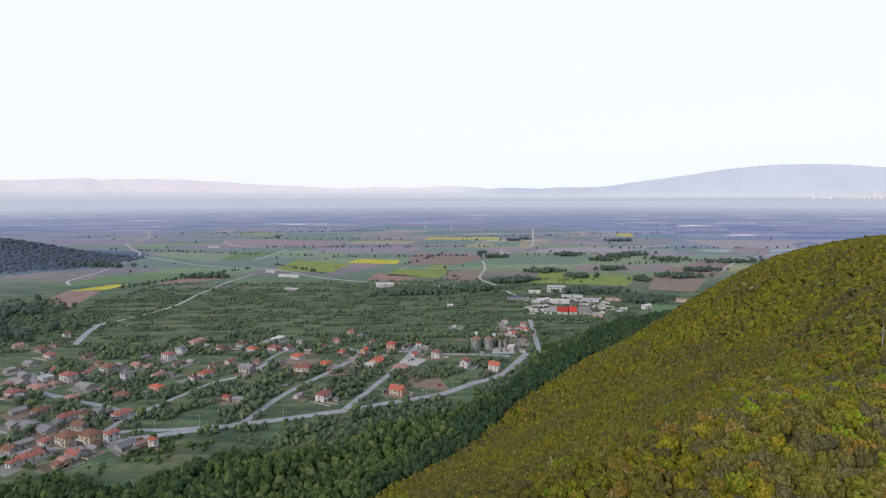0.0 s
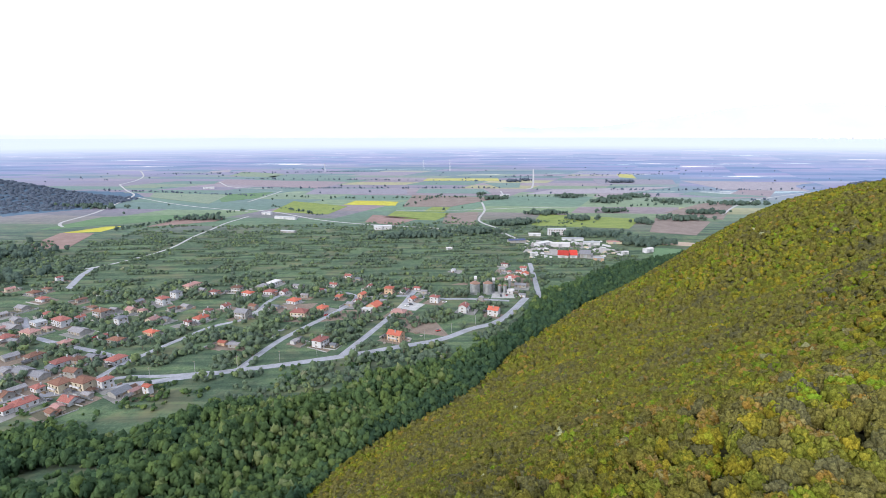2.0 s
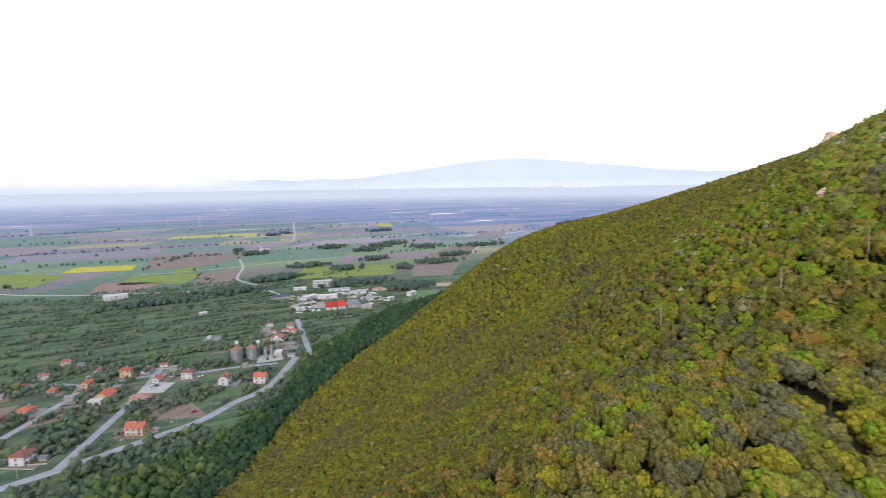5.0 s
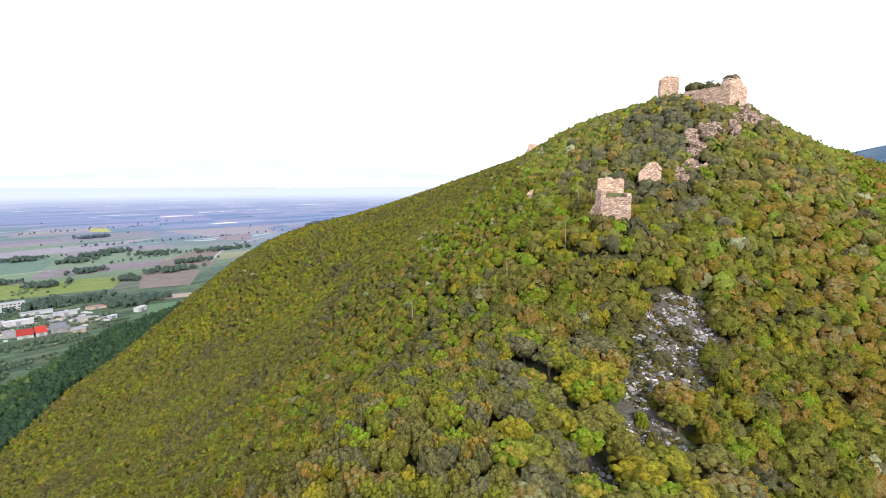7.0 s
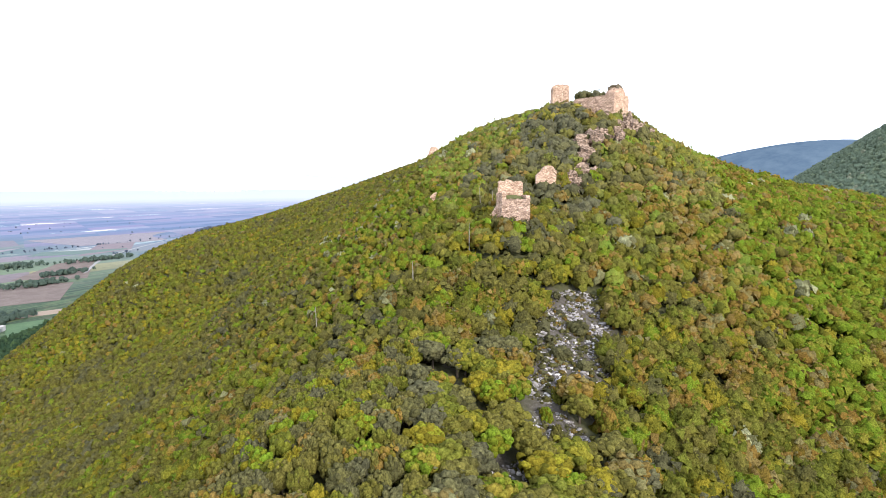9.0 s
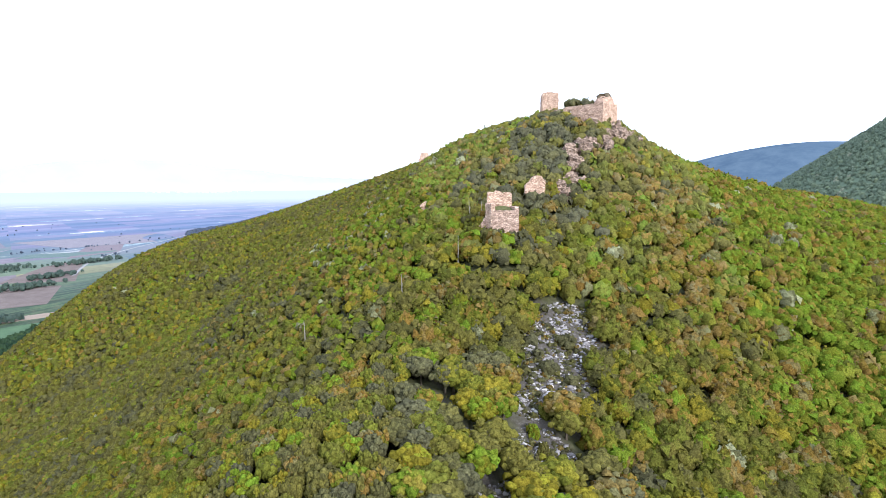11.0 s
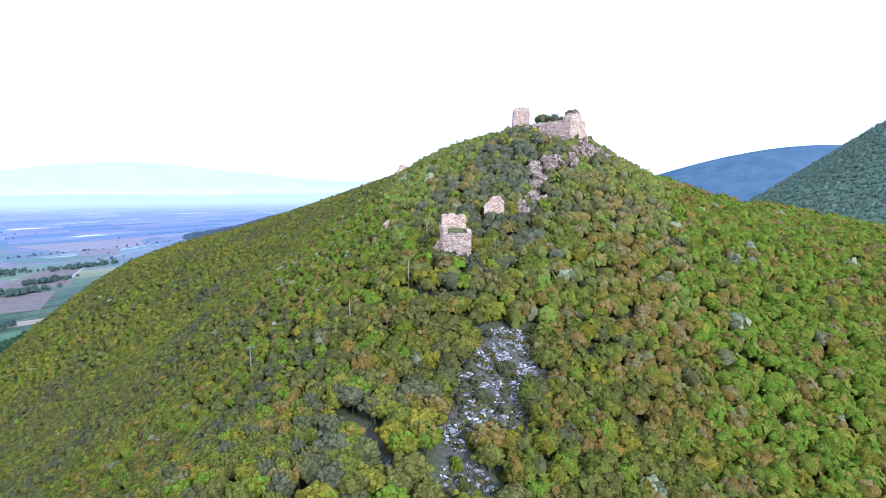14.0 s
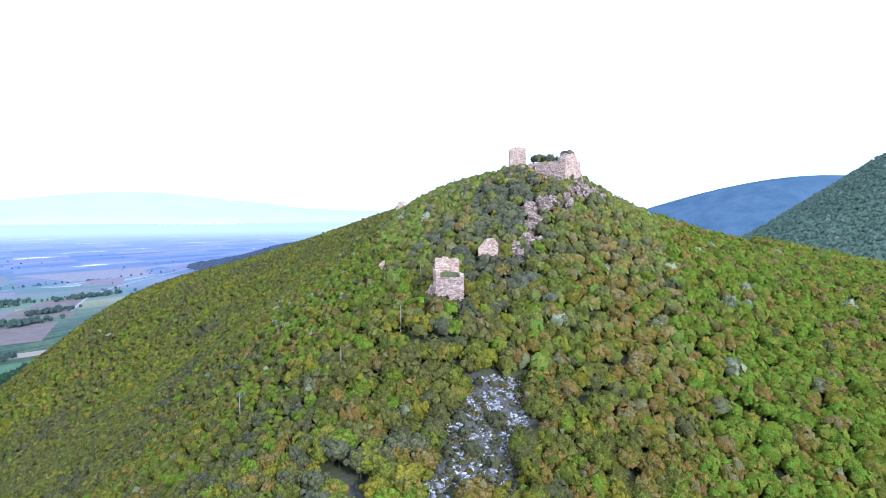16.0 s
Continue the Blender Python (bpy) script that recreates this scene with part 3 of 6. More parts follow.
def hill_places():
    """Where the hill's trees stand, and how wide they grow: broad oaks on the spur, ever lower scrub round to the north."""
    xs, ys, rs = [], [], []
    for kind, step, seed in (("broad", 3.3, 5), ("middling", 2.45, 6), ("scrub", 2.0, 7), ("outer", 3.5, 8)):
        x, y, rng = scatter(-150, 420, -110, 640, step, seed, 0.40)
        turn = y - 0.55 * x + 16 * np.array([noise.noise((a / 30, b / 30, 4.4)) for a, b in zip(x, y)])
        far = np.hypot(x - 20, y - 35) >= 205
        keep = {"broad": (turn < 28) & (x > -40), "middling": ((turn >= 28) & (turn < 72) | (turn < 28) & (x <= -40)) & ~far, "scrub": (turn >= 72) & ~far, "outer": (turn >= 28) & far}[kind]
        xs.append(x[keep])
        ys.append(y[keep])
        rs.append(step * ((0.80 if kind == "broad" else 0.62) + 0.24 * rng.random(keep.sum()) + 0.16 * ease(rng.random(keep.sum()), 0.8, 1.0)))
    return np.concatenate(xs), np.concatenate(ys), np.concatenate(rs)


# bushes that stand singly: on the scree, and inside the castle (x, y, radius)
BUSHES = [(104.2, 53.5, 2.4), (95.4, 54.6, 2.5), (94.8, 50.3, 1.8), (100.6, 59.4, 2.0), (84.6, 52.2, 1.6), (86.6, 46.2, 2.2), (83.1, 45.0, 2.4), (99.5, 48.4, 1.3), (91.5, 57.6, 1.2),
          (110.5, 59.2, 1.3), (97.2, 57.2, 1.2), (76.2, 50.4, 1.1), (79.2, 52.8, 1.2), (176, 63.6, 1.6), (183.5, 61.6, 1.8), (170.5, 70.4, 1.6), (165.5, 69.4, 1.4), (188.5, 69.6, 1.9), (196.5, 65.4, 1.7), (162.4, 62.8, 1.3), (179.5, 72.6, 1.6), (200.5, 57.6, 1.8), (207.0, 55.6, 1.6), (155.5, 68.6, 1.3),
          (123.6, 70.6, 2.2), (122.6, 73.6, 2.3), (123.2, 77.2, 2.0), (126.2, 68.6, 2.0), (180.5, 64.0, 1.9), (187.0, 62.6, 1.7), (173.0, 69.6, 1.8), (192.0, 66.2, 1.9), (184.0, 67.6, 1.5), (213.5, 68.0, 2.4), (215.0, 71.0, 2.7), (217.0, 74.5, 2.7), (218.6, 78.0, 2.5), (214.6, 75.5, 2.4)]


# trees in white blossom
BLOSSOM = [(153, 11.5), (133, 111.5), (142, 141), (135, 126), (118.6, 110), (107, 113), (209, -22), (185, 4.5), (180, 11), (213, 20), (227, -17), (204, 152), (184, 148), (142, 137)]


def build_hill_wood():
    x, y, r = hill_places()
    z = land(x, y)
    keep = (z > 2.5) & above_foot(x, y) & ~bare(x, y, 2.6) & (y > -0.42 * x - 30) & ~((x > 262) & (y < 150 + (x - 262) * 0.4) & (y > -10))
    keep &= ~((np.hypot(x - 206, y - 70) < 6.5) | (np.hypot(x - 221, y - 86) < 5) | (np.hypot(x - 129.6, y - 75.1) < 4.6))
    keep &= faces_camera(x, y, z)
    for cx, cy, w, h in CRAGS:
        keep &= np.hypot(x - cx + 1.8, y - cy + 0.8) > w * 0.52 + 0.6
    x, y, z, r = x[keep], y[keep], z[keep], r[keep]
    bx, by, br = (np.array(v) for v in zip(*BUSHES))
    # bushes by the castle and lower tower are lifted to fit the camera's view
    x, y, z, r = np.r_[x, bx], np.r_[y, by], np.r_[z, land(bx, by) - 2.4 + 5.7 * ((bx > 205) & (by > 60)) + 2.2 * ((bx > 121) & (bx < 194) & (by > 62))], np.r_[r, br]
    rng = np.random.default_rng(5)
    h = r * rng.uniform(0.98, 1.25, len(x))
    tint = zone_tint(x, y, rng)
    tint[-len(bx):] = rng.normal(0.10, 0.06, len(bx)).clip(0.02, 0.25)
    for px, py in BLOSSOM:
        tint[np.argmin(np.hypot(x - px, y - py))] = 0.99
    near = np.hypot(x - 20, y - 35)
    order = np.argsort(np.hypot(x - 60, y - 62))
    single = np.zeros(len(x), bool)
    single[order[:300]] = True
    rows = np.c_[x, y, z + CANOPY + 0.2 - h * 0.75 + rng.normal(0, 0.13, len(x)) * r, r, h, tint]
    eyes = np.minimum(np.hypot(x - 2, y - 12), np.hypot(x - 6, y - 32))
    under = ~single & (x < 40 + (68 - y) * 0.78) & (y < 41) & (eyes >= 48)      # out of the camera's view, so left coarse
    label = "dense oak scrub in spring leaf covering the hillside"
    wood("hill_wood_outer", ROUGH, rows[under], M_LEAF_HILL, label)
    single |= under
    scrub = ~single & (r < 2.2) & (np.hypot(x - 2, y - 20) > 92)
    wood("hill_scrub", SMALL, rows[scrub & (near < 205)], M_LEAF_HILL, "low olive-green scrub on the steep north slope")
    close = ~single & ~scrub & (near < np.where(r < 2.6, 66, 98))
    mid = ~single & ~(scrub & (near < 205)) & ~close & (near < 240)
    wood("hill_wood_near", CLOSE, rows[close], M_LEAF_HILL, label)
    # more of the haze-paled crowns with distance up the hill
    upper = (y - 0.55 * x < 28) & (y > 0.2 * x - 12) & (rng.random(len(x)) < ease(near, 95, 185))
    wood("hill_wood_middle", MIDDLE, rows[mid & ~upper], M_LEAF_HILL, label)
    wood("hill_wood_upper", MIDDLE, rows[mid & upper], M_LEAF_UPPER_HAZED, "oaks round the castle hill, paler and greyer for haze")
    wood("hill_wood_far", COARSE, rows[~single & (near >= 240)], M_LEAF_HILL, label)
    models = [tree_thing("oak_tree", tree_mesh(k, FINE[k], M_LEAF_TREE), "small oak in olive and yellow-green spring leaf", "oaks on the hillside") for k in range(5)]
    for i, k in enumerate(order[:300]):
        m = Matrix.Translation((x[k], y[k], z[k])) @ Matrix.Rotation(rng.uniform(0, 6.28), 4, "Z")
        if i < 5:
            tree = models[i]
            tree.matrix_basis = m
        else:
            tree = copy_thing(models[i % 5], m)
        tree.scale = (r[k], r[k], (CANOPY + 0.3 * r[k]) / 1.95)

    # the sides turned away from the camera, more coarsely
    x, y, rng = scatter(-150, 420, -110, 560, 7.0, 9)
    z = land(x, y)
    keep = (z > 9) & above_foot(x, y) & ~faces_camera(x, y, z) & (np.hypot(x - 212, y - 72) > 24) & (np.hypot(x - 252, y - 158) > 9)
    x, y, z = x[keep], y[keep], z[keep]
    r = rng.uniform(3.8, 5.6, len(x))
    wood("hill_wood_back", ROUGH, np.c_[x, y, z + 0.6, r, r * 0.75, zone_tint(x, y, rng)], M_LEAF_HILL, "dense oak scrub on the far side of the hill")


build_hill_wood()


# ---- the ruined castle and the rocks ----
def masonry_material(name, dark, light, course=0.38):
    n = Nodes(name)
    v = n.coords((1.0, 1.0, 1.7))
    stones = n.add("ShaderNodeTexVoronoi", Scale=1 / course)
    stones.feature = "F1"
    n.join(v, stones.inputs["Vector"])
    gaps = n.add("ShaderNodeTexVoronoi", Scale=1 / course)
    gaps.feature = "DISTANCE_TO_EDGE"
    n.join(v, gaps.inputs["Vector"])
    tone = n.add("ShaderNodeSeparateColor")
    n.join(stones.outputs["Color"], tone.inputs[0])
    col = n.ramp(tone.outputs[0], [(0.1, dark), (0.9, light)])
    mortar = n.ramp(gaps.outputs["Distance"], [(0.0, (0.55,) * 3), (0.12, (1, 1, 1))])
    wide = n.ramp(n.noise(v, 0.35, 5), [(0.35, (0.80, 0.74, 0.70)), (0.65, (1.10, 1.05, 1.02))])
    col = n.mix(1.0, n.mix(1.0, col, mortar, "MULTIPLY"), wide, "MULTIPLY")
    relief = n.math("ADD", gaps.outputs["Distance"], n.math("MULTIPLY", n.noise(v, 3, 5), 0.3))
    return n.finish(col, 0.92, relief, 0.8, 0.15, spec=0.1)


M_MASONRY = masonry_material("pink_grey_masonry", (0.42, 0.292, 0.218), (0.78, 0.600, 0.480))
M_GREY_MASONRY = masonry_material("grey_masonry", (0.320, 0.235, 0.190), (0.640, 0.500, 0.415), 0.45)
M_ROCK = masonry_material("limestone_rock", (0.150, 0.112, 0.088), (0.50, 0.395, 0.320), 0.6)


def stone_material():
    n = Nodes("bleached_stone")
    each = n.add("ShaderNodeNewGeometry").outputs["Random Per Island"]
    grain = n.noise(n.coords(), 5.0, 5, 0.7)
    col = n.ramp(each, [(0.0, (0.150, 0.138, 0.140)), (0.55, (0.30, 0.28, 0.285)), (0.85, (0.52, 0.49, 0.485)), (1.0, (0.66, 0.63, 0.61))])
    return n.finish(n.mix(1.0, col, n.ramp(grain, [(0.3, (0.7,) * 3), (0.7, (1.2,) * 3)]), "MULTIPLY"), 0.9, grain, 0.6, 0.05)


M_STONE = stone_material()
M_EARTH = plain_material("dry_earth_dome", (0.110, 0.085, 0.055), (0.20, 0.16, 0.105), 2, 0.95, bump=0.5)
M_TURF = plain_material("dry_turf", (0.075, 0.09, 0.03), (0.16, 0.16, 0.06), 2, 0.95, bump=0.5)


def ruin_wall(name, parent, length, height, thick, seed, m, breaks=0.25, material=None, holes=(), slant=0.0):
    """A length of broken wall along x, of rough courses, with a ragged top; holes: (middle, sill, half width, height) left open."""
    rng = random.Random(seed)
    step = 0.55
    cols, rows = max(int(length / step), 3), max(int(height / step), 3)
    top = []
    for i in range(cols + 1):
        u = i / cols
        drop = breaks * height * (0.5 + 0.5 * noise.noise((u * 4.0 + seed * 3.1, seed, 0))) + breaks * height * 0.8 * max(0, abs(u - 0.5) * 2 - 0.75) + slant * height * (abs(u - 0.62) * 1.6) ** 1.5
        top.append(max(height - drop - rng.uniform(0, 0.35), height * 0.3))
    bm = bmesh.new()

    def grid(y, wide):
        out = []
        for i in range(cols + 1):
            col = []
            for j in range(rows + 1):
                z = top[i] * j / rows
                x = -length / 2 + length * i / cols
                w = 0.16
                col.append(bm.verts.new((x + rng.uniform(-w, w) * 0.5, y + rng.uniform(-w, w) + wide * (1 - j / rows) * 0.25, z)))
            out.append(col)
        return out

    front, back = grid(-thick / 2, -1), grid(thick / 2, 1)

    def open_at(i, j):
        x, z = -length / 2 + length * (i + 0.5) / cols, height * (j + 0.5) / rows
        return any(abs(x - a) < hw and sill < z < sill + hh for a, sill, hw, hh in holes)

    for i in range(cols):
        for j in range(rows):
            if open_at(i, j):
                continue
            bm.faces.new((front[i][j], front[i + 1][j], front[i + 1][j + 1], front[i][j + 1]))
            bm.faces.new((back[i + 1][j], back[i][j], back[i][j + 1], back[i + 1][j + 1]))
            for a, b, gone in (((i, j), (i, j + 1), i > 0 and open_at(i - 1, j)), ((i + 1, j + 1), (i + 1, j), i < cols - 1 and open_at(i + 1, j)),
                               ((i + 1, j), (i, j), j > 0 and open_at(i, j - 1)), ((i, j + 1), (i + 1, j + 1), j < rows - 1 and open_at(i, j + 1))):
                if gone:
                    bm.faces.new((front[a[0]][a[1]], front[b[0]][b[1]], back[b[0]][b[1]], back[a[0]][a[1]]))
        bm.faces.new((front[i][rows], front[i + 1][rows], back[i + 1][rows], back[i][rows]))
    for i in (0, cols):
        for j in range(rows):
            bm.faces.new((front[i][j], front[i][j + 1], back[i][j + 1], back[i][j]))
    bmesh.ops.recalc_face_normals(bm, faces=bm.faces)
    ob = part(name, bm, material or M_MASONRY, parent)
    ob.matrix_basis = m
    return ob


def rock_mesh(seed, rough=0.45, sub=3):
    bm = bmesh.new()
    bmesh.ops.create_icosphere(bm, subdivisions=sub, radius=1)
    off = Vector((seed * 7.3, seed * 1.9, seed * 4.1))
    for v in bm.verts:
        d = v.co.normalized()
        k = 1 + rough * noise.noise(d * 1.3 + off) + rough * 0.7 * noise.noise(d * 3.1 + off) + rough * 0.4 * noise.noise(d * 7 + off)
        cell = noise.cell(d * 2.6 + off)
        v.co = d * k * (0.86 + 0.22 * cell)
    return bm


def soil(x, y):
    return float(land(np.array([x]), np.array([y]))[0])


def build_castle():
    # keep tower on the summit
    x, y = 221.5, 86.5
    tower = empty("ruined_tower", pose(x, y, 177.5, 0, 0, 22), "pinkish stone ruined tower with a ragged top on the summit", "ruin")
    for k, (dx, dy, r, h, ln) in enumerate(((0, -2.6, 0, 10.4, 6.2), (0, 2.6, 180, 10.0, 6.2), (-2.6, 0, -90, 10.6, 6.2), (2.6, 0, 90, 10.2, 6.2))):
        ruin_wall("tower_wall", tower, ln, h + 1, 1.1, 11 + k, pose(dx, dy, 0, 0, 0, r), 0.17)
    # curtain wall with its corner and the round bastion
    keep = empty("castle_wall", pose(0, 0, 0), "pinkish stone castle wall, broken along its top, on a crag", "ruin")
    for k, (x0, y0, x1, y1, top, foot) in enumerate(((204.3, 63.0, 209.2, 77.5, 180.9, 171.5), (204.3, 63.0, 211.0, 59.6, 181.2, 171.0), (209.2, 77.5, 214.0, 80.0, 179.6, 174.0))):
        cx, cy = (x0 + x1) / 2, (y0 + y1) / 2
        turn = math.degrees(math.atan2(y1 - y0, x1 - x0))
        ruin_wall("wall_run", keep, math.hypot(x1 - x0, y1 - y0) + 1.0, top - foot, 1.2, 31 + k, pose(cx, cy, foot, 0, 0, turn), 0.07,
                  holes=((5.2, 6.2, 0.6, 1.5),) if k == 0 else ())
    bastion = empty("round_bastion", pose(210.0, 63.4, 176.2, 0, 0, 0), "round pinkish stone bastion with turf on its top", "ruin")
    bm = bmesh.new()
    rings, n = [], 20
    for j, (zz, rr) in enumerate(((-4, 3.9), (0, 3.7), (2, 3.5), (4, 3.45), (5.4, 3.4), (6.4, 3.0), (7.2, 1.8))):
        rings.append([bm.verts.new(((rr + 0.22 * noise.noise((k * 0.9, zz, 4))) * math.cos(2 * math.pi * k / n), (rr + 0.22 * noise.noise((k * 0.9, zz, 9))) * math.sin(2 * math.pi * k / n), zz + 0.3 * noise.noise((k * 1.3, zz * 2, 2)))) for k in range(n)])
    for a, b in zip(rings, rings[1:]):
        for k in range(n):
            bm.faces.new((a[k], a[(k + 1) % n], b[(k + 1) % n], b[k]))
    bm.faces.new(rings[-1])
    part("drum", bm, M_MASONRY, bastion)
    bm = rock_mesh(3, 0.25)
    bmesh.ops.scale(bm, vec=(3.2, 3.2, 1.7), verts=bm.verts)
    turf = part("turf_cap", bm, M_EARTH, bastion, "dry brown earth and turf")
    turf.location = (0, 0, 6.6)
    # the lower tower, two heights, with turf on the ledge
    x, y, foot = 129.8, 75.2, 133.5
    low = empty("lower_tower", pose(x, y, foot, 0, 0, -58), "broken square stone tower in two steps among oaks", "ruin")
    for k, (dx, dy, r, h, ln) in enumerate(((0, -2.9, 0, 145.6 - foot, 6.8), (0, 2.9, 180, 150.4 - foot, 6.2), (-2.9, 0, -90, 147.2 - foot, 6.6), (2.9, 0, 90, 146.4 - foot, 6.6))):
        ruin_wall("tower_wall", low, ln, h, 1.0, 51 + k, pose(dx, dy, 0, 0, 0, r), 0.03 if k != 1 else 0.07, M_GREY_MASONRY if k in (0, 3) else M_MASONRY)
    bm = bmesh.new()
    bmesh.ops.create_grid(bm, x_segments=14, y_segments=14, size=2.4)
    for v in bm.verts:
        v.co.z = 0.35 * noise.noise(v.co * 1.1) + v.co.y * 0.16 - 0.12 * abs(v.co.x)
    bmesh.ops.solidify(bm, geom=bm.faces[:], thickness=0.5)
    ledge = part("turf_ledge", bm, M_TURF, low, "grass on the tower's ledge")
    ledge.location = (0, 0, 145.75 - foot)
    bm = rock_mesh(5, 0.5)
    bmesh.ops.scale(bm, vec=(2.6, 2.0, 3.0), verts=bm.verts)
    rubble = part("fallen_masonry", bm, M_MASONRY, low)
    rubble.location = (-3.6, 0.6, 139.5 - foot)
    # fragments
    for x, y, ln, h, turn, seed in ((152.0, 73.0, 5.6, 9.6, -62, 88), (150.5, 107.4, 2.6, 4.8, -50, 72)):
        root = empty("wall_fragment", pose(x, y, soil(x, y) + 0.2, 0, 0, turn), "fragment of a pinkish stone wall among trees", "ruin", "castle wall fragments")
        ruin_wall("wall_run", root, ln, h, 1.5, seed, pose(0, 0, 0), 0.16, slant=0.30)
    x, y = 252.0, 158.5
    root = empty("outer_bastion", pose(x, y, 163.6), "rounded stub of a stone bastion on the ridge", "ruin")
    bm = rock_mesh(9, 0.18)
    bmesh.ops.scale(bm, vec=(4.2, 3.8, 5.0), verts=bm.verts)
    part("drum", bm, M_MASONRY, root)


build_castle()


def build_crags():
    rng = random.Random(8)
    for x, y, w, h in CRAGS:
        bm = rock_mesh(rng.randint(1, 900), 0.28)
        bmesh.ops.scale(bm, vec=(w * 0.76, w * rng.uniform(0.55, 0.78), h * 0.82), verts=bm.verts)
        ob = part("rock_outcrop", bm, M_ROCK)
        ob.matrix_world = pose(x, y, soil(x, y) + 0.9, rng.uniform(-14, 14), rng.uniform(-14, 14), rng.uniform(0, 360))
        tagged(ob, "jagged grey-pink limestone crag on the ridge", "rock", "crags below the castle")


build_crags()


def build_scree():
    """Bleached stones lying over the bare ground below the spur."""
    rng = np.random.default_rng(21)
    shapes = []
    for k in range(6):
        bm = rock_mesh(100 + k, 0.35, 1)
        shapes.append((np.array([v.co[:] for v in bm.verts]) * (1, 0.75, 0.55), np.array([[v.index for v in f.verts] for f in bm.faces])))
        bm.free()
    x = rng.uniform(52, 120, 26000)
    y = rng.uniform(40, 70, 26000)
    keep = bare(x, y, 0.8) & (y < 63) & (rng.random(26000) < 0.8)
    keep &= np.array([noise.noise((a / 3.0, b / 3.0, 3.0)) + 0.5 * noise.noise((a / 1.1, b / 1.1, 7.0)) > -0.12 for a, b in zip(x, y)])
    x, y = x[keep], y[keep]
    z = land(x, y)
    s = 0.09 + 0.40 * rng.random(len(x)) ** 2.6
    big = np.argsort(-s)[:60]
    rows = np.c_[x, y, z + s * 0.2, s * 1.15, s * 1.1, rng.random(len(x))]
    rest = np.ones(len(x), bool)
    rest[big] = False
    tx, ty = rng.uniform(54, 118, 4200), rng.uniform(41, 64, 4200)
    low = bare(tx, ty, 1.2) & (rng.random(4200) < 0.55)
    tx, ty, tr = tx[low], ty[low], 0.22 + 0.75 * rng.random(low.sum()) ** 2.5
    wood("scree_scrub", SMALL, np.c_[tx, ty, land(tx, ty) + tr * 0.2, tr, tr * 0.8, rng.choice((0.03, 0.12, 0.22, 0.92), len(tx))], M_LEAF_HILL, "low grey-green scrub and dry grass between the stones", "scrub")
    wood("scree", shapes, rows[rest], M_STONE, "bleached limestone scree on bare ground", "stones", False)
    meshes = []
    for k, (v, t) in enumerate(shapes):
        meshes.append(mesh_of("boulder", v, t, M_STONE))
    for i, k in enumerate(big):
        ob = new("boulder", meshes[i % 6])
        ob.matrix_world = Matrix.Translation((x[k], y[k], z[k] + s[k] * 0.25)) @ Matrix.Rotation(rng.uniform(0, 6.28), 4, "Z") @ Matrix.Scale(s[k] * 1.5, 4)
        tagged(ob, "bleached limestone boulder on the scree", "rock", "scree boulders")


build_scree()


def build_snags():
    """Dead trunks that stand out of the wood."""
    for x, y, h in ((137, 86.6, 9.0), (116, 81, 8.0), (103.8, 89, 7.5), (88.5, 103, 8.5), (139, 84, 7)):
        bm = bmesh.new()
        tube(bm, [(0, 0, 0), (0.08, 0.05, h * 0.5), (0.02, 0.12, h)], [0.17, 0.12, 0.05])
        tube(bm, [(0.06, 0.04, h * 0.6), (0.5, 0.3, h * 0.72)], [0.05, 0.02], 5)
        ob = part("dead_trunk", bm, M_DEADWOOD)
        ob.matrix_world = pose(x, y, soil(x, y) - 0.3, 2, -2, x * 31)
        tagged(ob, "thin grey dead trunk standing among the oaks", "dead tree", "dead trunks")


build_snags()


# ---- the village ----
def tile_material(name, dark, light):
    n = Nodes(name)
    v = n.coords()
    wave = n.add("ShaderNodeTexWave", Scale=2.4, Distortion=0.4)
    n.join(v, wave.inputs["Vector"])
    rnd = n.add("ShaderNodeObjectInfo").outputs["Random"]
    col = n.ramp(n.noise(v, 1.3, 6, 0.7), [(0.3, dark), (0.7, light)])
    age = n.ramp(rnd, [(0.0, (0.55, 0.59, 0.64)), (0.5, (0.86, 0.86, 0.87)), (1.0, (1.08, 1.03, 1.0))])
    return n.finish(n.mix(1.0, col, age, "MULTIPLY"), 0.85, wave.outputs["Fac"], 0.5, 0.08, spec=0.2)


M_TILE = {"red": tile_material("red_roof_tiles", (0.180, 0.070, 0.062), (0.300, 0.125, 0.110)),
          "orange": tile_material("orange_roof_tiles", (0.300, 0.082, 0.056), (0.430, 0.140, 0.095)),
          "brown": tile_material("brown_roof_tiles", (0.124, 0.062, 0.046), (0.211, 0.118, 0.087)),
          "grey": tile_material("grey_fibre_cement", (0.150, 0.150, 0.168), (0.262, 0.258, 0.280)),
          "pink": tile_material("faded_pink_tiles", (0.240, 0.130, 0.122), (0.335, 0.212, 0.198)),
          "bright": tile_material("bright_red_sheet", (0.372, 0.031, 0.025), (0.446, 0.056, 0.037)),
          "pale": tile_material("pale_roof_sheet", (0.372, 0.372, 0.384), (0.496, 0.496, 0.508)),
          "blue": tile_material("blue_roof_sheet", (0.062, 0.081, 0.161), (0.105, 0.124, 0.223))}
M_WALL = {"white": plain_material("white_render", (0.420, 0.420, 0.455), (0.560, 0.560, 0.590), 1.0),
          "cream": plain_material("cream_render", (0.400, 0.345, 0.265), (0.520, 0.465, 0.365), 1.0),
          "grey": plain_material("grey_block_wall", (0.215, 0.210, 0.210), (0.340, 0.330, 0.322), 1.0),
          "peach": plain_material("peach_render", (0.420, 0.285, 0.200), (0.510, 0.375, 0.270), 1.0)}
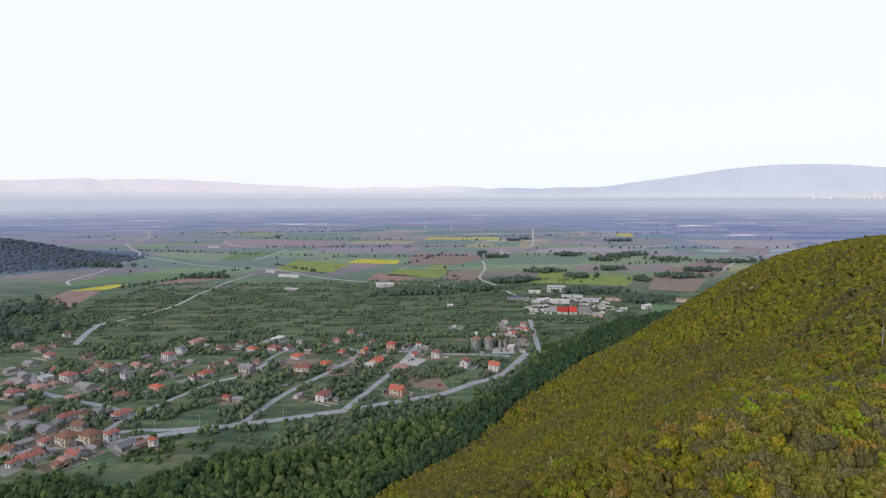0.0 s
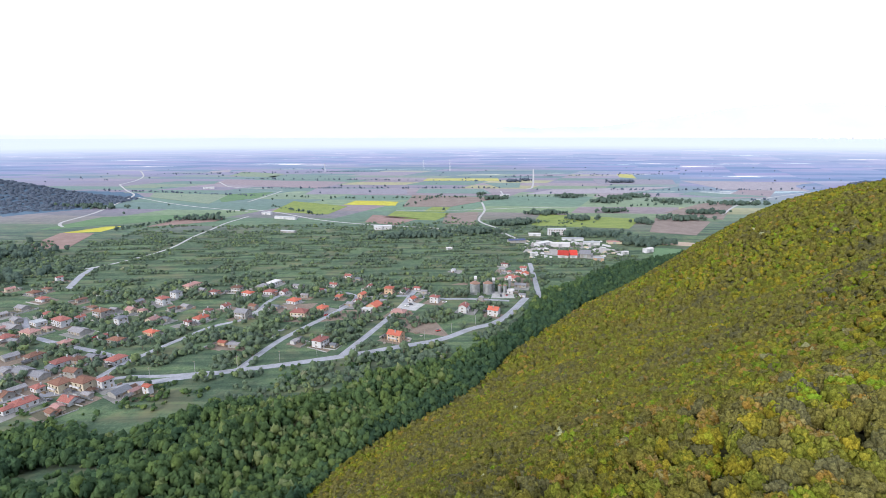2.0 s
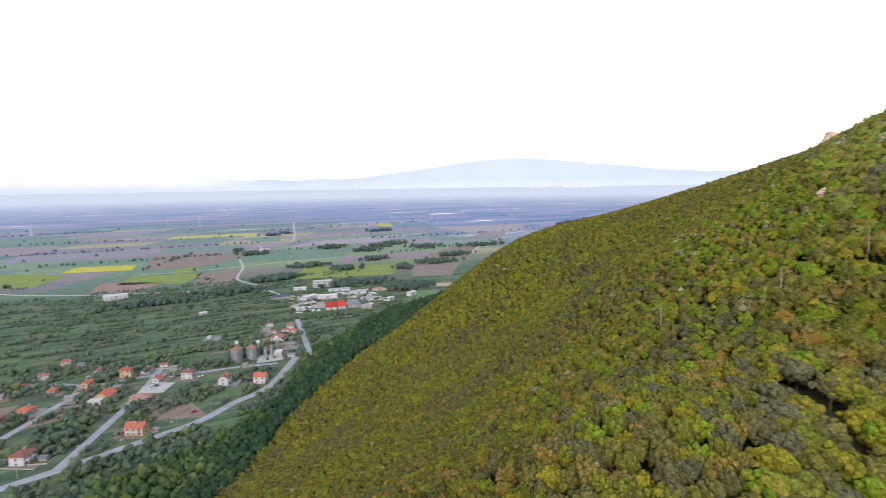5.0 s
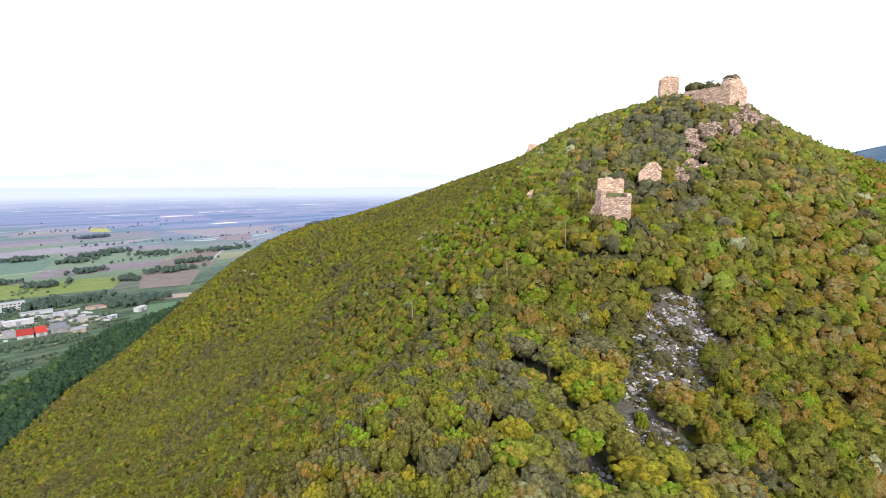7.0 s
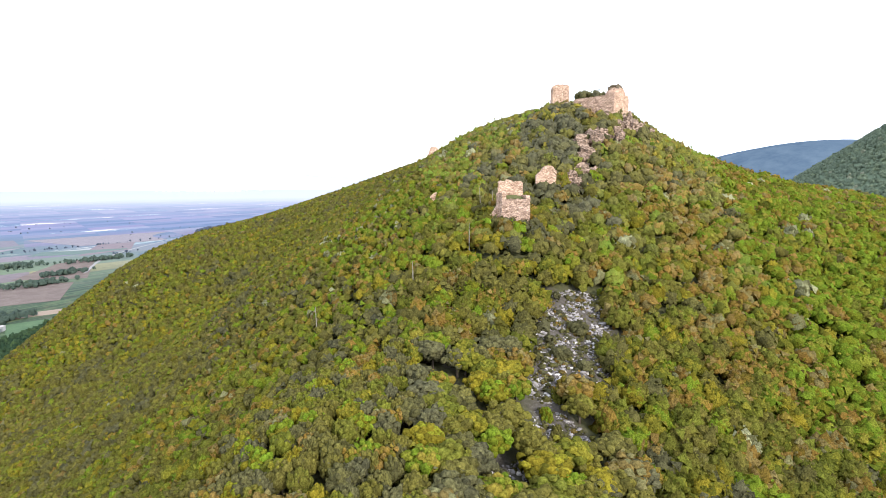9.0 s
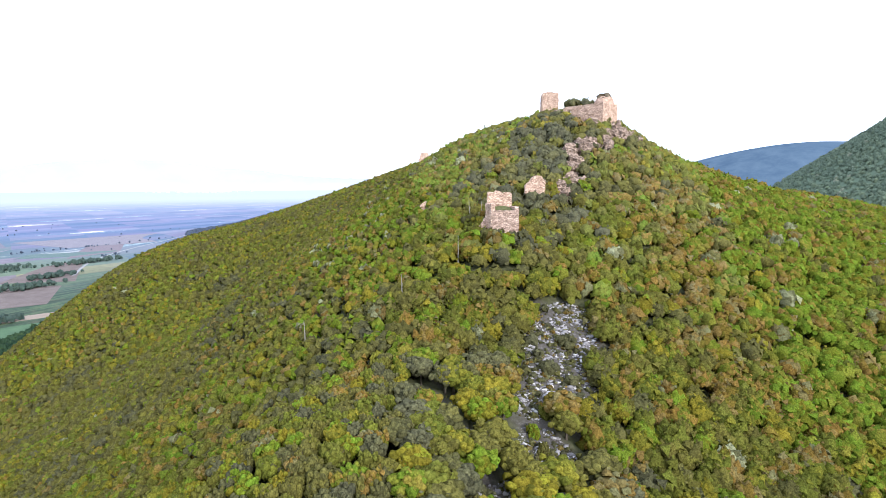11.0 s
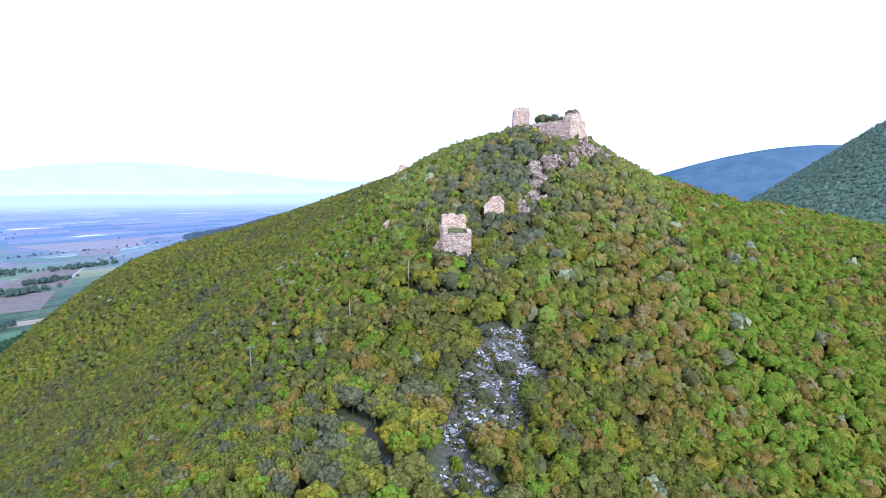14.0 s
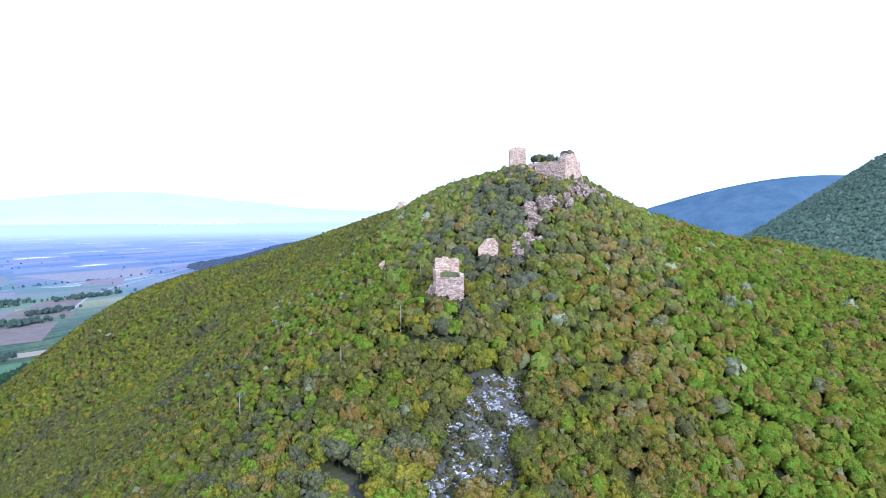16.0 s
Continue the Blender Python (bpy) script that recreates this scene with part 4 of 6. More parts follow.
M_PANE = plain_material("window_glass", (0.024, 0.028, 0.036), (0.048, 0.056, 0.064), 1, 0.12, spec=0.6, bump=0.0)
M_WOOD = plain_material("painted_joinery", (0.240, 0.176, 0.120), (0.352, 0.264, 0.184), 3, 0.6)
M_CONCRETE = plain_material("pale_concrete", (0.270, 0.268, 0.275), (0.400, 0.398, 0.405), 0.6, 0.9)
M_ASPHALT = plain_material("worn_grey_asphalt", (0.200, 0.206, 0.240), (0.295, 0.300, 0.340), 0.5, 0.9, bump=0.1)
M_TRACK = plain_material("pale_gravel_track", (0.270, 0.265, 0.270), (0.380, 0.375, 0.385), 0.3, 0.95)
M_DIRT = plain_material("bare_earth", (0.120, 0.092, 0.076), (0.225, 0.178, 0.146), 0.3, 0.95, bump=0.4)
M_YARD = plain_material("grey_gravel", (0.14, 0.138, 0.138), (0.23, 0.225, 0.22), 0.4, 0.95)
M_WORKS = plain_material("dusty_works_ground", (0.17, 0.155, 0.15), (0.36, 0.345, 0.34), 0.12, 0.95)
M_PLOT = plain_material("dug_garden", (0.060, 0.060, 0.040), (0.12, 0.11, 0.075), 0.4, 0.95, bump=0.5)
M_STEEL = plain_material("galvanised_steel", (0.272, 0.288, 0.312), (0.416, 0.432, 0.456), 1.0, 0.45, 0.6)
M_RUST = plain_material("rusty_steel", (0.176, 0.096, 0.072), (0.320, 0.208, 0.160), 1.0, 0.7, 0.3)

YARDS = []
HOUSES = []      # footprints: x, y, half size
ROADS = []       # points along the roads: x, y, half width


def roof_hip(bm, w, d, z, rise, eave=0.55, thick=0.16):
    x, y = w / 2 + eave, d / 2 + eave
    ridge = max(w - d, 0.6) / 2
    lo = [bm.verts.new(c) for c in ((-x, -y, z), (x, -y, z), (x, y, z), (-x, y, z))]
    mid = [bm.verts.new((c.co.x, c.co.y, z + thick)) for c in lo]
    a, b = bm.verts.new((-ridge, 0, z + rise)), bm.verts.new((ridge, 0, z + rise))
    bm.faces.new(lo[::-1])
    for i in range(4):
        bm.faces.new((lo[i], lo[(i + 1) % 4], mid[(i + 1) % 4], mid[i]))
    bm.faces.new((mid[0], mid[1], b, a))
    bm.faces.new((mid[1], mid[2], b))
    bm.faces.new((mid[2], mid[3], a, b))
    bm.faces.new((mid[3], mid[0], a))


def roof_gable(bm, w, d, z, rise, eave=0.45, thick=0.16):
    x, y = w / 2 + eave, d / 2 + eave
    lip = rise * eave / (d / 2)
    prof = [(-y, z - lip), (0, z + rise), (y, z - lip), (y, z - lip + thick), (0, z + rise + thick), (-y, z - lip + thick)]
    ends = [[bm.verts.new((s * x, py, pz)) for py, pz in prof] for s in (-1, 1)]
    for i in range(6):
        j = (i + 1) % 6
        bm.faces.new((ends[0][i], ends[0][j], ends[1][j], ends[1][i]))
    bm.faces.new(ends[0][::-1])
    bm.faces.new(ends[1])
    bmesh.ops.recalc_face_normals(bm, faces=bm.faces)


def window(parent, x, y, z, w, h, turn):
    bm = bmesh.new()
    for x0, z0, x1, z1 in ((-w / 2, -h / 2, -w / 2 + 0.1, h / 2), (w / 2 - 0.1, -h / 2, w / 2, h / 2), (-w / 2 + 0.1, h / 2 - 0.1, w / 2 - 0.1, h / 2), (-w / 2 + 0.1, -h / 2, w / 2 - 0.1, -h / 2 + 0.1), (-0.04, -h / 2 + 0.1, 0.04, h / 2 - 0.1)):
        box(bm, x0, -0.10, z0, x1, 0.05, z1)
    ob = part("window", bm, M_WOOD, parent)
    ob.matrix_basis = pose(x, y, z, 0, 0, turn)
    bm = bmesh.new()
    box(bm, -w / 2 + 0.1, -0.05, -h / 2 + 0.1, w / 2 - 0.1, 0.03, h / 2 - 0.1)
    part("pane", bm, M_PANE, ob)


LOOKS = {"red": ("red", "white"), "orange": ("orange", "peach"), "brown": ("brown", "grey"), "grey": ("grey", "grey"), "white": ("red", "white"),
         "flat": ("flat", "white"), "pink": ("pink", "cream"), "hipped_grey": ("grey", "white")}
ROOF_WORD = {"red": "red tiled", "orange": "orange tiled", "brown": "brown tiled", "grey": "grey sheet", "flat": "flat concrete", "pink": "faded pink tiled"}


def pick_wall(x, y):
    return (x * 7 + y * 3) % 5 < 3


def house(x, y, w, d, turn, storeys, look_name, wall=""):
    """A village house: walls, roof with its chimney, windows, door, balcony."""
    rng = random.Random(x * 131 + y)
    if look_name == "red":        # duller mixed roofs west of -150, more orange ones elsewhere
        pick = rng.random()
        if x < -150:
            look_name = "brown" if pick < 0.32 else "pink" if pick < 0.5 else "grey" if pick < 0.6 else "red"
        elif pick < 0.45:
            look_name = "orange"
    roof_name, wall_name = LOOKS[look_name]
    wall_name = wall or wall_name
    if look_name == "orange" and pick_wall(x, y):
        wall_name = "white"
    if x < -150:
        w, d = w * 0.88, d * 0.84
    shed = w < 6.5 or (roof_name == "grey" and storeys == 1)
    storey = 2.4 if shed else 2.65
    h = storey * storeys + 0.3
    words = "%s %s with %s walls and a %s roof" % ("two-storey" if storeys == 2 else "low", "outbuilding" if shed else "village house", wall_name, ROOF_WORD[roof_name])
    root = empty("outbuilding" if shed else "house", pose(x, y, 0, 0, 0, turn), words, "shed" if shed else "house", "village houses" if not shed else "village outbuildings")
    HOUSES.append((x, y, max(w, d) / 2 + 1.0))
    YARDS.append((x, y, w, d, turn))
    bm = bmesh.new()
    box(bm, -w / 2, -d / 2, -0.3, w / 2, d / 2, h, 0.04)
    rise = min(w, d) * (0.20 if shed else 0.27)
    gable = (not shed and rng.random() < 0.35 or shed) and roof_name != "flat"
    if gable:      # gable ends belong to the walls
        for s in (-1, 1):
            a = [bm.verts.new((s * (w / 2), py, pz)) for py, pz in ((-d / 2, h - 0.05), (d / 2, h - 0.05), (0, h + rise - 0.05))]
            b = [bm.verts.new((s * (w / 2 - 0.25), v.co.y, v.co.z)) for v in a]
            bm.faces.new(a if s > 0 else a[::-1])
            bm.faces.new(b[::-1] if s > 0 else b)
            for i in range(3):
                bm.faces.new((a[i], a[(i + 1) % 3], b[(i + 1) % 3], b[i]))
    part("wall", bm, M_WALL[wall_name], root)
    bm = bmesh.new()
    if roof_name == "flat":
        box(bm, -w / 2 - 0.3, -d / 2 - 0.3, h, w / 2 + 0.3, d / 2 + 0.3, h + 0.22, 0.03)
        box(bm, -w / 2 - 0.3, -d / 2 - 0.3, h + 0.22, w / 2 + 0.3, -d / 2 - 0.1, h + 0.5)
        roof = part("roof", bm, M_TILE["pale"], root)
    else:
        (roof_gable if gable else roof_hip)(bm, w, d, h, rise)
        roof = part("roof", bm, M_TILE[roof_name], root)
    if not shed and roof_name != "flat":
        bm = bmesh.new()
        cx, cy = rng.uniform(-0.25, 0.25) * w, rng.uniform(0.1, 0.25) * d * rng.choice((-1, 1))
        box(bm, cx - 0.35, cy - 0.35, h + rise * 0.3, cx + 0.35, cy + 0.35, h + rise + 0.9, 0.03)
        box(bm, cx - 0.45, cy - 0.45, h + rise + 0.9, cx + 0.45, cy + 0.45, h + rise + 1.05)
        part("chimney", bm, M_CONCRETE, roof)
    count = max(int(w / 3.2), 1)
    for s in range(storeys):
        for k in range(count):
            px = -w / 2 + w * (k + 0.5) / count
            if s == 0 and k == count // 2:
                continue
            window(root, px, -d / 2, 1.5 + s * storey, 1.2, 1.3, 0)
        if not shed:
            window(root, -w / 2, 0.2, 1.5 + s * storey, 1.2, 1.3, -90)
            window(root, w / 2, 0.2, 1.5 + s * storey, 1.2, 1.3, 90)
    px = -w / 2 + w * (count // 2 + 0.5) / count
    bm = bmesh.new()
    box(bm, px - 0.55, -d / 2 - 0.06, 0.0, px + 0.55, -d / 2 + 0.05, 2.1, 0.02)
    part("door", bm, M_WOOD, root)
    if storeys == 2 and w > 9:
        bm = bmesh.new()
        box(bm, -w * 0.32, -d / 2 - 1.4, storey + 0.12, w * 0.32, -d / 2 - 0.0, storey + 0.30)
        box(bm, -w * 0.32, -d / 2 - 1.4, storey + 0.30, w * 0.32, -d / 2 - 1.3, storey + 1.2)
        for sx in (-1, 1):
            box(bm, sx * w * 0.32 - 0.06, -d / 2 - 1.3, storey + 0.30, sx * w * 0.32 + 0.06, -d / 2, storey + 1.2)
            box(bm, sx * w * 0.31 - 0.12, -d / 2 - 1.35, 0.0, sx * w * 0.31 + 0.12, -d / 2 - 1.1, storey + 0.12)
        part("balcony", bm, M_WALL["white"], root)
    return root


house(-416, 529, 9, 6, 58, 1, "red")
house(-383, 516, 12, 10, -23, 1, "red")
house(-379, 528, 10, 6, -18, 1, "red")
house(-391, 563, 7, 5, 60, 2, "white")
house(-361, 496, 10, 9, -24, 1, "white")
house(-361, 471, 11, 9, -22, 1, "grey")
house(-323, 492, 10, 6, 59, 1, "brown")
house(-334, 422, 17, 10, -21, 1, "red")
house(-320, 433, 12, 10, -31, 1, "flat")
house(-299, 430, 15, 10, -29, 2, "red")
house(-302, 417, 8, 5, -25, 1, "red", "cream")
house(-310, 410, 14, 10, -21, 1, "red")
house(-320, 399, 11, 10, -21, 1, "red")
house(-308, 392, 8, 6, -18, 1, "grey")
house(-274, 412, 16, 10, -25, 1, "grey")
house(-293, 443, 8, 5, 64, 1, "red")
house(-280, 451, 13, 10, -26, 2, "red")
house(-253, 432, 9, 8, 62, 2, "hipped_grey")
house(-249, 400, 7, 5, 60, 1, "white")
house(-234, 392, 12, 8, -19, 1, "brown")
house(-214, 357, 12, 10, 69, 1, "red")
house(-240, 357, 9, 8, -17, 1, "red")
house(-248, 354, 13, 10, 58, 1, "red")
house(-268, 486, 9, 7, 71, 1, "grey")
house(-261, 462, 10, 8, -32, 1, "red")
house(-230, 436, 10, 8, 74, 1, "red")
house(-219, 438, 6, 4, -27, 1, "grey")
house(-216, 407, 11, 7, -26, 1, "orange")
house(-245, 485, 12, 9, -33, 2, "red")
house(-242, 504, 10, 8, -27, 2, "hipped_grey")
house(-243, 539, 19, 10, 72, 1, "pink")
house(-191, 439, 13, 10, 60, 1, "orange")
house(-198, 429, 8, 4, -33, 1, "red")
house(-193, 458, 8, 6, -17, 1, "white")
house(-153, 385, 7, 5, -23, 1, "orange")
house(-143, 381, 8, 5, -10, 1, "grey")
house(-227, 333, 10, 7, -17, 2, "red")
house(-224, 317, 12, 10, -27, 2, "red", "cream")
house(-212, 319, 14, 10, -22, 2, "red", "cream")
house(-199, 320, 8, 7, 58, 2, "white")
house(-185, 310, 11, 10, 61, 1, "red")
house(-177, 311, 7, 5, 60, 1, "pink")
house(-169, 311, 6, 4, -25, 2, "orange")
house(-208, 300, 10, 8, -20, 1, "red")
house(-209, 292, 7, 6, -34, 1, "red")
house(-232, 298, 13, 10, 58, 1, "red")
house(-263, 340, 14, 10, -26, 1, "grey")
house(-249, 334, 12, 9, -23, 1, "grey")
house(-275, 341, 10, 7, -34, 1, "grey")
house(-249, 315, 10, 7, 56, 1, "grey")
house(-235, 291, 9, 6, 64, 1, "red")
house(-209, 287, 7, 5, -31, 1, "red")
house(-190, 519, 11, 8, -13, 2, "red")
house(-176, 509, 12, 8, -26, 1, "orange")
house(-171, 531, 12, 10, 74, 1, "grey")
house(-162, 547, 16, 10, 66, 1, "flat")
house(-156, 513, 12, 10, -22, 1, "red")
house(-143, 512, 8, 6, 75, 1, "red")
house(-135, 534, 8, 5, -11, 1, "hipped_grey")
house(-159, 445, 13, 10, -20, 2, "red")
house(-126, 484, 10, 9, -27, 1, "red")
house(-111, 444, 13, 10, -12, 2, "red", "cream")
house(-108, 519, 6, 4, -14, 1, "red")
house(-99, 537, 8, 4, -22, 1, "red")
house(-96, 462, 9, 8, 65, 1, "red")
house(-101, 386, 6, 4, 64, 1, "hipped_grey")
house(-81, 381, 10, 8, 64, 2, "red")
house(-71, 378, 4, 4, -20, 1, "grey")
house(-89, 570, 7, 5, -20, 1, "white")
house(-77, 558, 6, 4, -25, 1, "grey")
house(-62, 530, 7, 4, 80, 1, "red")
house(-65, 493, 8, 5, 66, 2, "orange")
house(-68, 481, 7, 5, 75, 1, "red")
house(-51, 467, 12, 10, 68, 1, "red")
house(-56, 457, 8, 6, -13, 1, "flat")
house(-41, 512, 8, 7, -13, 2, "red")
house(-26, 514, 9, 6, 71, 1, "red")
house(-14, 522, 6, 4, -18, 1, "red")
house(-18, 486, 8, 5, 64, 1, "red")
house(-28, 449, 12, 9, -16, 1, "pink")
house(-27, 391, 11, 8, -27, 2, "orange")
house(3, 482, 8, 6, -22, 2, "red")
house(28, 455, 10, 7, 71, 2, "red")
house(53, 445, 9, 8, -24, 2, "red")
house(86, 617, 8, 4, -25, 1, "red")
house(80, 594, 7, 6, -13, 1, "grey")
house(86, 581, 6, 4, 72, 1, "white")
house(103, 588, 7, 5, -24, 2, "red")
house(102, 572, 8, 7, 70, 1, "orange")
house(97, 583, 6, 4, -13, 1, "white")
house(86, 557, 14, 10, -26, 1, "red")
house(90, 530, 11, 7, -13, 1, "grey")
house(77, 509, 9, 6, 71, 1, "flat")
house(86, 496, 6, 4, -22, 1, "hipped_grey")
house(25, 593, 5, 4, 67, 1, "flat")
house(-299, 469, 9, 6, -26, 1, "red")
house(-277, 464, 8, 5, -21, 1, "grey")
house(-250, 459, 8, 6, -24, 1, "red")
house(-312, 516, 8, 5, -23, 1, "grey")
house(-210, 514, 9, 8, -23, 1, "red")
house(-225, 523, 8, 5, -33, 1, "grey")
house(-183, 470, 8, 7, 62, 1, "red")
house(-218, 471, 8, 7, -26, 1, "grey")
house(-229, 466, 7, 4, 61, 1, "red")
house(-158, 469, 8, 6, -24, 1, "red")
house(-120, 501, 7, 4, -11, 1, "grey")
house(-87, 496, 7, 5, 76, 1, "red")
house(-138, 468, 7, 4, -16, 1, "grey")
house(-268, 388, 9, 8, 68, 1, "red")
house(-233, 362, 8, 6, -22, 1, "grey")
house(-274, 364, 11, 9, 66, 1, "red")
house(-290, 364, 10, 9, 56, 1, "grey")
house(-248, 344, 8, 6, -33, 1, "grey")
house(-202, 307, 7, 4, -22, 1, "grey")
house(-237, 316, 8, 6, -28, 1, "red")
house(-250, 307, 9, 8, -19, 1, "red")
house(-326, 452, 9, 8, 73, 1, "red")
house(-342, 439, 10, 8, -33, 1, "red")
house(-365, 453, 8, 7, 66, 1, "grey")
house(-338, 418, 9, 6, 69, 1, "red")
house(-73, 474, 6, 5, -18, 1, "grey")
house(-44, 481, 6, 5, -13, 1, "grey")
house(-7, 510, 6, 4, -16, 1, "grey")
house(46, 487, 5, 4, 76, 1, "grey")


def smooth_line(points, step=6.0):
    out = []
    p = [points[0], *points, points[-1]]
    for i in range(1, len(p) - 2):
        a, b, c, d = (Vector((*q, 0)) for q in p[i - 1:i + 3])
        n = max(int((c - b).length / step), 2)
        for k in range(n):
            t = k / n
            out.append(0.5 * (2 * b + (c - a) * t + (2 * a - 5 * b + 4 * c - d) * t * t + (3 * b - a - 3 * c + d) * t ** 3))
    out.append(Vector((*points[-1], 0)))
    return out


def road(name, points, width, material, label, lift=0.10):
    """A strip of road with its shoulders, laid on the land."""
    line = smooth_line(points)
    bm = bmesh.new()
    rows = []
    for i, p in enumerate(line):
        along = (line[min(i + 1, len(line) - 1)] - line[max(i - 1, 0)]).normalized()
        side = Vector((-along.y, along.x, 0))
        z = soil(p.x, p.y) + lift
        wob = 0.25 * noise.noise((p.x * 0.06, p.y * 0.06, 5))
        row = []
        for off, dz in ((-width / 2 - 0.5, -0.35), (-width / 2 + wob, 0.0), (0, 0.06), (width / 2 + wob, 0.0), (width / 2 + 0.5, -0.35)):
            q = p + side * off
            row.append(bm.verts.new((q.x, q.y, z + dz)))
        rows.append(row)
        ROADS.append((p.x, p.y, width / 2))
    for a, b in zip(rows, rows[1:]):
        for k in range(4):
            bm.faces.new((a[k], a[k + 1], b[k + 1], b[k]))
    bmesh.ops.recalc_face_normals(bm, faces=bm.faces)
    if sum(f.normal.z for f in bm.faces) < 0:
        bmesh.ops.reverse_faces(bm, faces=bm.faces)
    tagged(part(name, bm, material), label, "road", kind="structure")


MAIN_ROAD = [(-262, 299), (-237, 308), (-220, 313), (-197, 320), (-176, 325), (-157, 332), (-127, 341), (-101, 348), (-65, 360), (-27, 376), (7, 391), (30, 412), (49, 424), (62, 440), (77, 468), (89, 493)]
road("road", MAIN_ROAD, 6.2, M_ASPHALT, "grey asphalt main road along the village edge")
for pts, width in (([(-206, 330), (-191, 334), (-170, 334), (-143, 339)], 4.5), ([(-127, 341), (-121, 366), (-113, 394), (-100, 422), (-82, 460), (-71, 492), (-80, 511), (-116, 528)], 6),
                   ([(-63, 362), (-53, 390), (-39, 431), (-32, 455), (-25, 479), (-16, 521)], 6), ([(-213, 327), (-209, 351), (-206, 358), (-198, 378), (-188, 400), (-176, 424), (-155, 444), (-150, 491), (-141, 518)], 5),
                   ([(-206, 358), (-236, 374), (-263, 385), (-295, 400), (-309, 409), (-342, 446)], 5.5), ([(-61, 499), (-24, 502), (11, 492), (35, 491), (72, 484)], 5), ([(118, 629), (112, 576), (104, 511), (99, 484)], 6),
                   ([(-364, 535), (-385, 590), (-392, 625)], 8), ([(-116, 422), (-118, 413), (-133, 416)], 3)):
    road("road", pts, width * 0.8, M_ASPHALT, "pale grey village street between gardens", 0.16)
for pts, width in (([(-400, 615), (-376, 653), (-356, 725), (-361, 816), (-359, 865), (-359, 939), (-346, 1018)], 6), ([(-381, 1122), (-294, 1061), (-210, 978), (-120, 924), (16, 874), (105, 834), (122, 800), (137, 740)], 7),
                   ([(117, 1218), (110, 1087), (87, 954), (110, 876)], 7), ([(461, 2395), (313, 1631), (276, 1527)], 10), ([(192, 1467), (185, 1329)], 8), ([(-977, 1706), (-846, 1510), (-736, 1341), (-674, 1115), (-660, 1029), (-653, 955), (-618, 907)], 9),
                   ([(-977, 1706), (-1009, 1856), (-1091, 2065), (-1261, 2367)], 9), ([(-701, 1797), (-610, 1633), (-532, 1577), (-423, 1540)], 9), ([(-423, 1249), (-415, 1353), (-411, 1492)], 8), ([(-712, 1316), (-536, 1182), (-369, 1087)], 6),
                   ([(560, 1010), (700, 1180), (900, 1330), (1150, 1450)], 9), ([(-72, 1093), (60, 1090), (190, 1120), (330, 1130)], 4)):
    road("track", pts, width * 0.5, M_TRACK, "pale gravel farm track across the fields", 0.30)


# ---- fields ----
def crop_material(name, dark, light):
    n = Nodes(name)
    v = n.coords()
    rows = n.add("ShaderNodeTexWave", Scale=0.18, Distortion=1.5)
    n.join(v, rows.inputs["Vector"])
    col = n.ramp(n.noise(v, 0.05, 7, 0.7), [(0.32, dark), (0.68, light)])
    stripe = n.ramp(rows.outputs["Fac"], [(0.2, (0.9,) * 3), (0.8, (1.06,) * 3)])
    return n.finish(n.mix(1.0, col, stripe, "MULTIPLY"), 0.95, spec=0.1)


CROP = {"yellow": crop_material("flowering_rape", (0.260, 0.250, 0.040), (0.400, 0.370, 0.060)), "lime": crop_material("young_corn", (0.120, 0.160, 0.050), (0.180, 0.215, 0.065)),
        "green": crop_material("green_wheat", (0.075, 0.130, 0.075), (0.115, 0.178, 0.095)), "brown": crop_material("ploughed_earth", (0.158, 0.110, 0.100), (0.238, 0.168, 0.155)),
        "purple": crop_material("mauve_fallow", (0.137, 0.108, 0.101), (0.202, 0.166, 0.151)), "tan": crop_material("pale_stubble", (0.259, 0.202, 0.158), (0.360, 0.288, 0.238))}
# the same crops for beyond 1350 m, with haze mixed into the colours
HAZED_CROP = {"yellow": crop_material("hazed_rape", (0.250, 0.245, 0.100), (0.360, 0.345, 0.120)), "lime": crop_material("hazed_corn", (0.140, 0.180, 0.140), (0.180, 0.215, 0.160)),
            "green": crop_material("hazed_wheat", (0.110, 0.160, 0.155), (0.145, 0.195, 0.180)), "brown": crop_material("hazed_ploughland", (0.180, 0.150, 0.175), (0.225, 0.190, 0.210)),
            "purple": crop_material("hazed_fallow", (0.160, 0.155, 0.195), (0.205, 0.195, 0.235)), "tan": crop_material("hazed_stubble", (0.205, 0.190, 0.225), (0.260, 0.240, 0.270))}
CROP_LABEL = {"yellow": "bright yellow field of flowering rape", "lime": "yellow-green field of young corn", "green": "deep green field of wheat", "brown": "red-brown ploughed field", "purple": "mauve-brown fallow field", "tan": "pale tan stubble field"}


def field(crop, corners):
    bm = bmesh.new()
    top, low = [], []
    for x, y in corners:
        z = soil(x, y)
        top.append(bm.verts.new((x, y, z + 0.22)))
        low.append(bm.verts.new((x, y, z - 0.4)))
    f = bm.faces.new(top)
    n = len(top)
    for i in range(n):
        bm.faces.new((low[i], low[(i + 1) % n], top[(i + 1) % n], top[i]))
    bmesh.ops.recalc_face_normals(bm, faces=bm.faces)
    tagged(part("field", bm, (HAZED_CROP if math.hypot(*corners[0]) > 1350 else CROP)[crop]), CROP_LABEL[crop], "field", "fields of the plain", "structure")


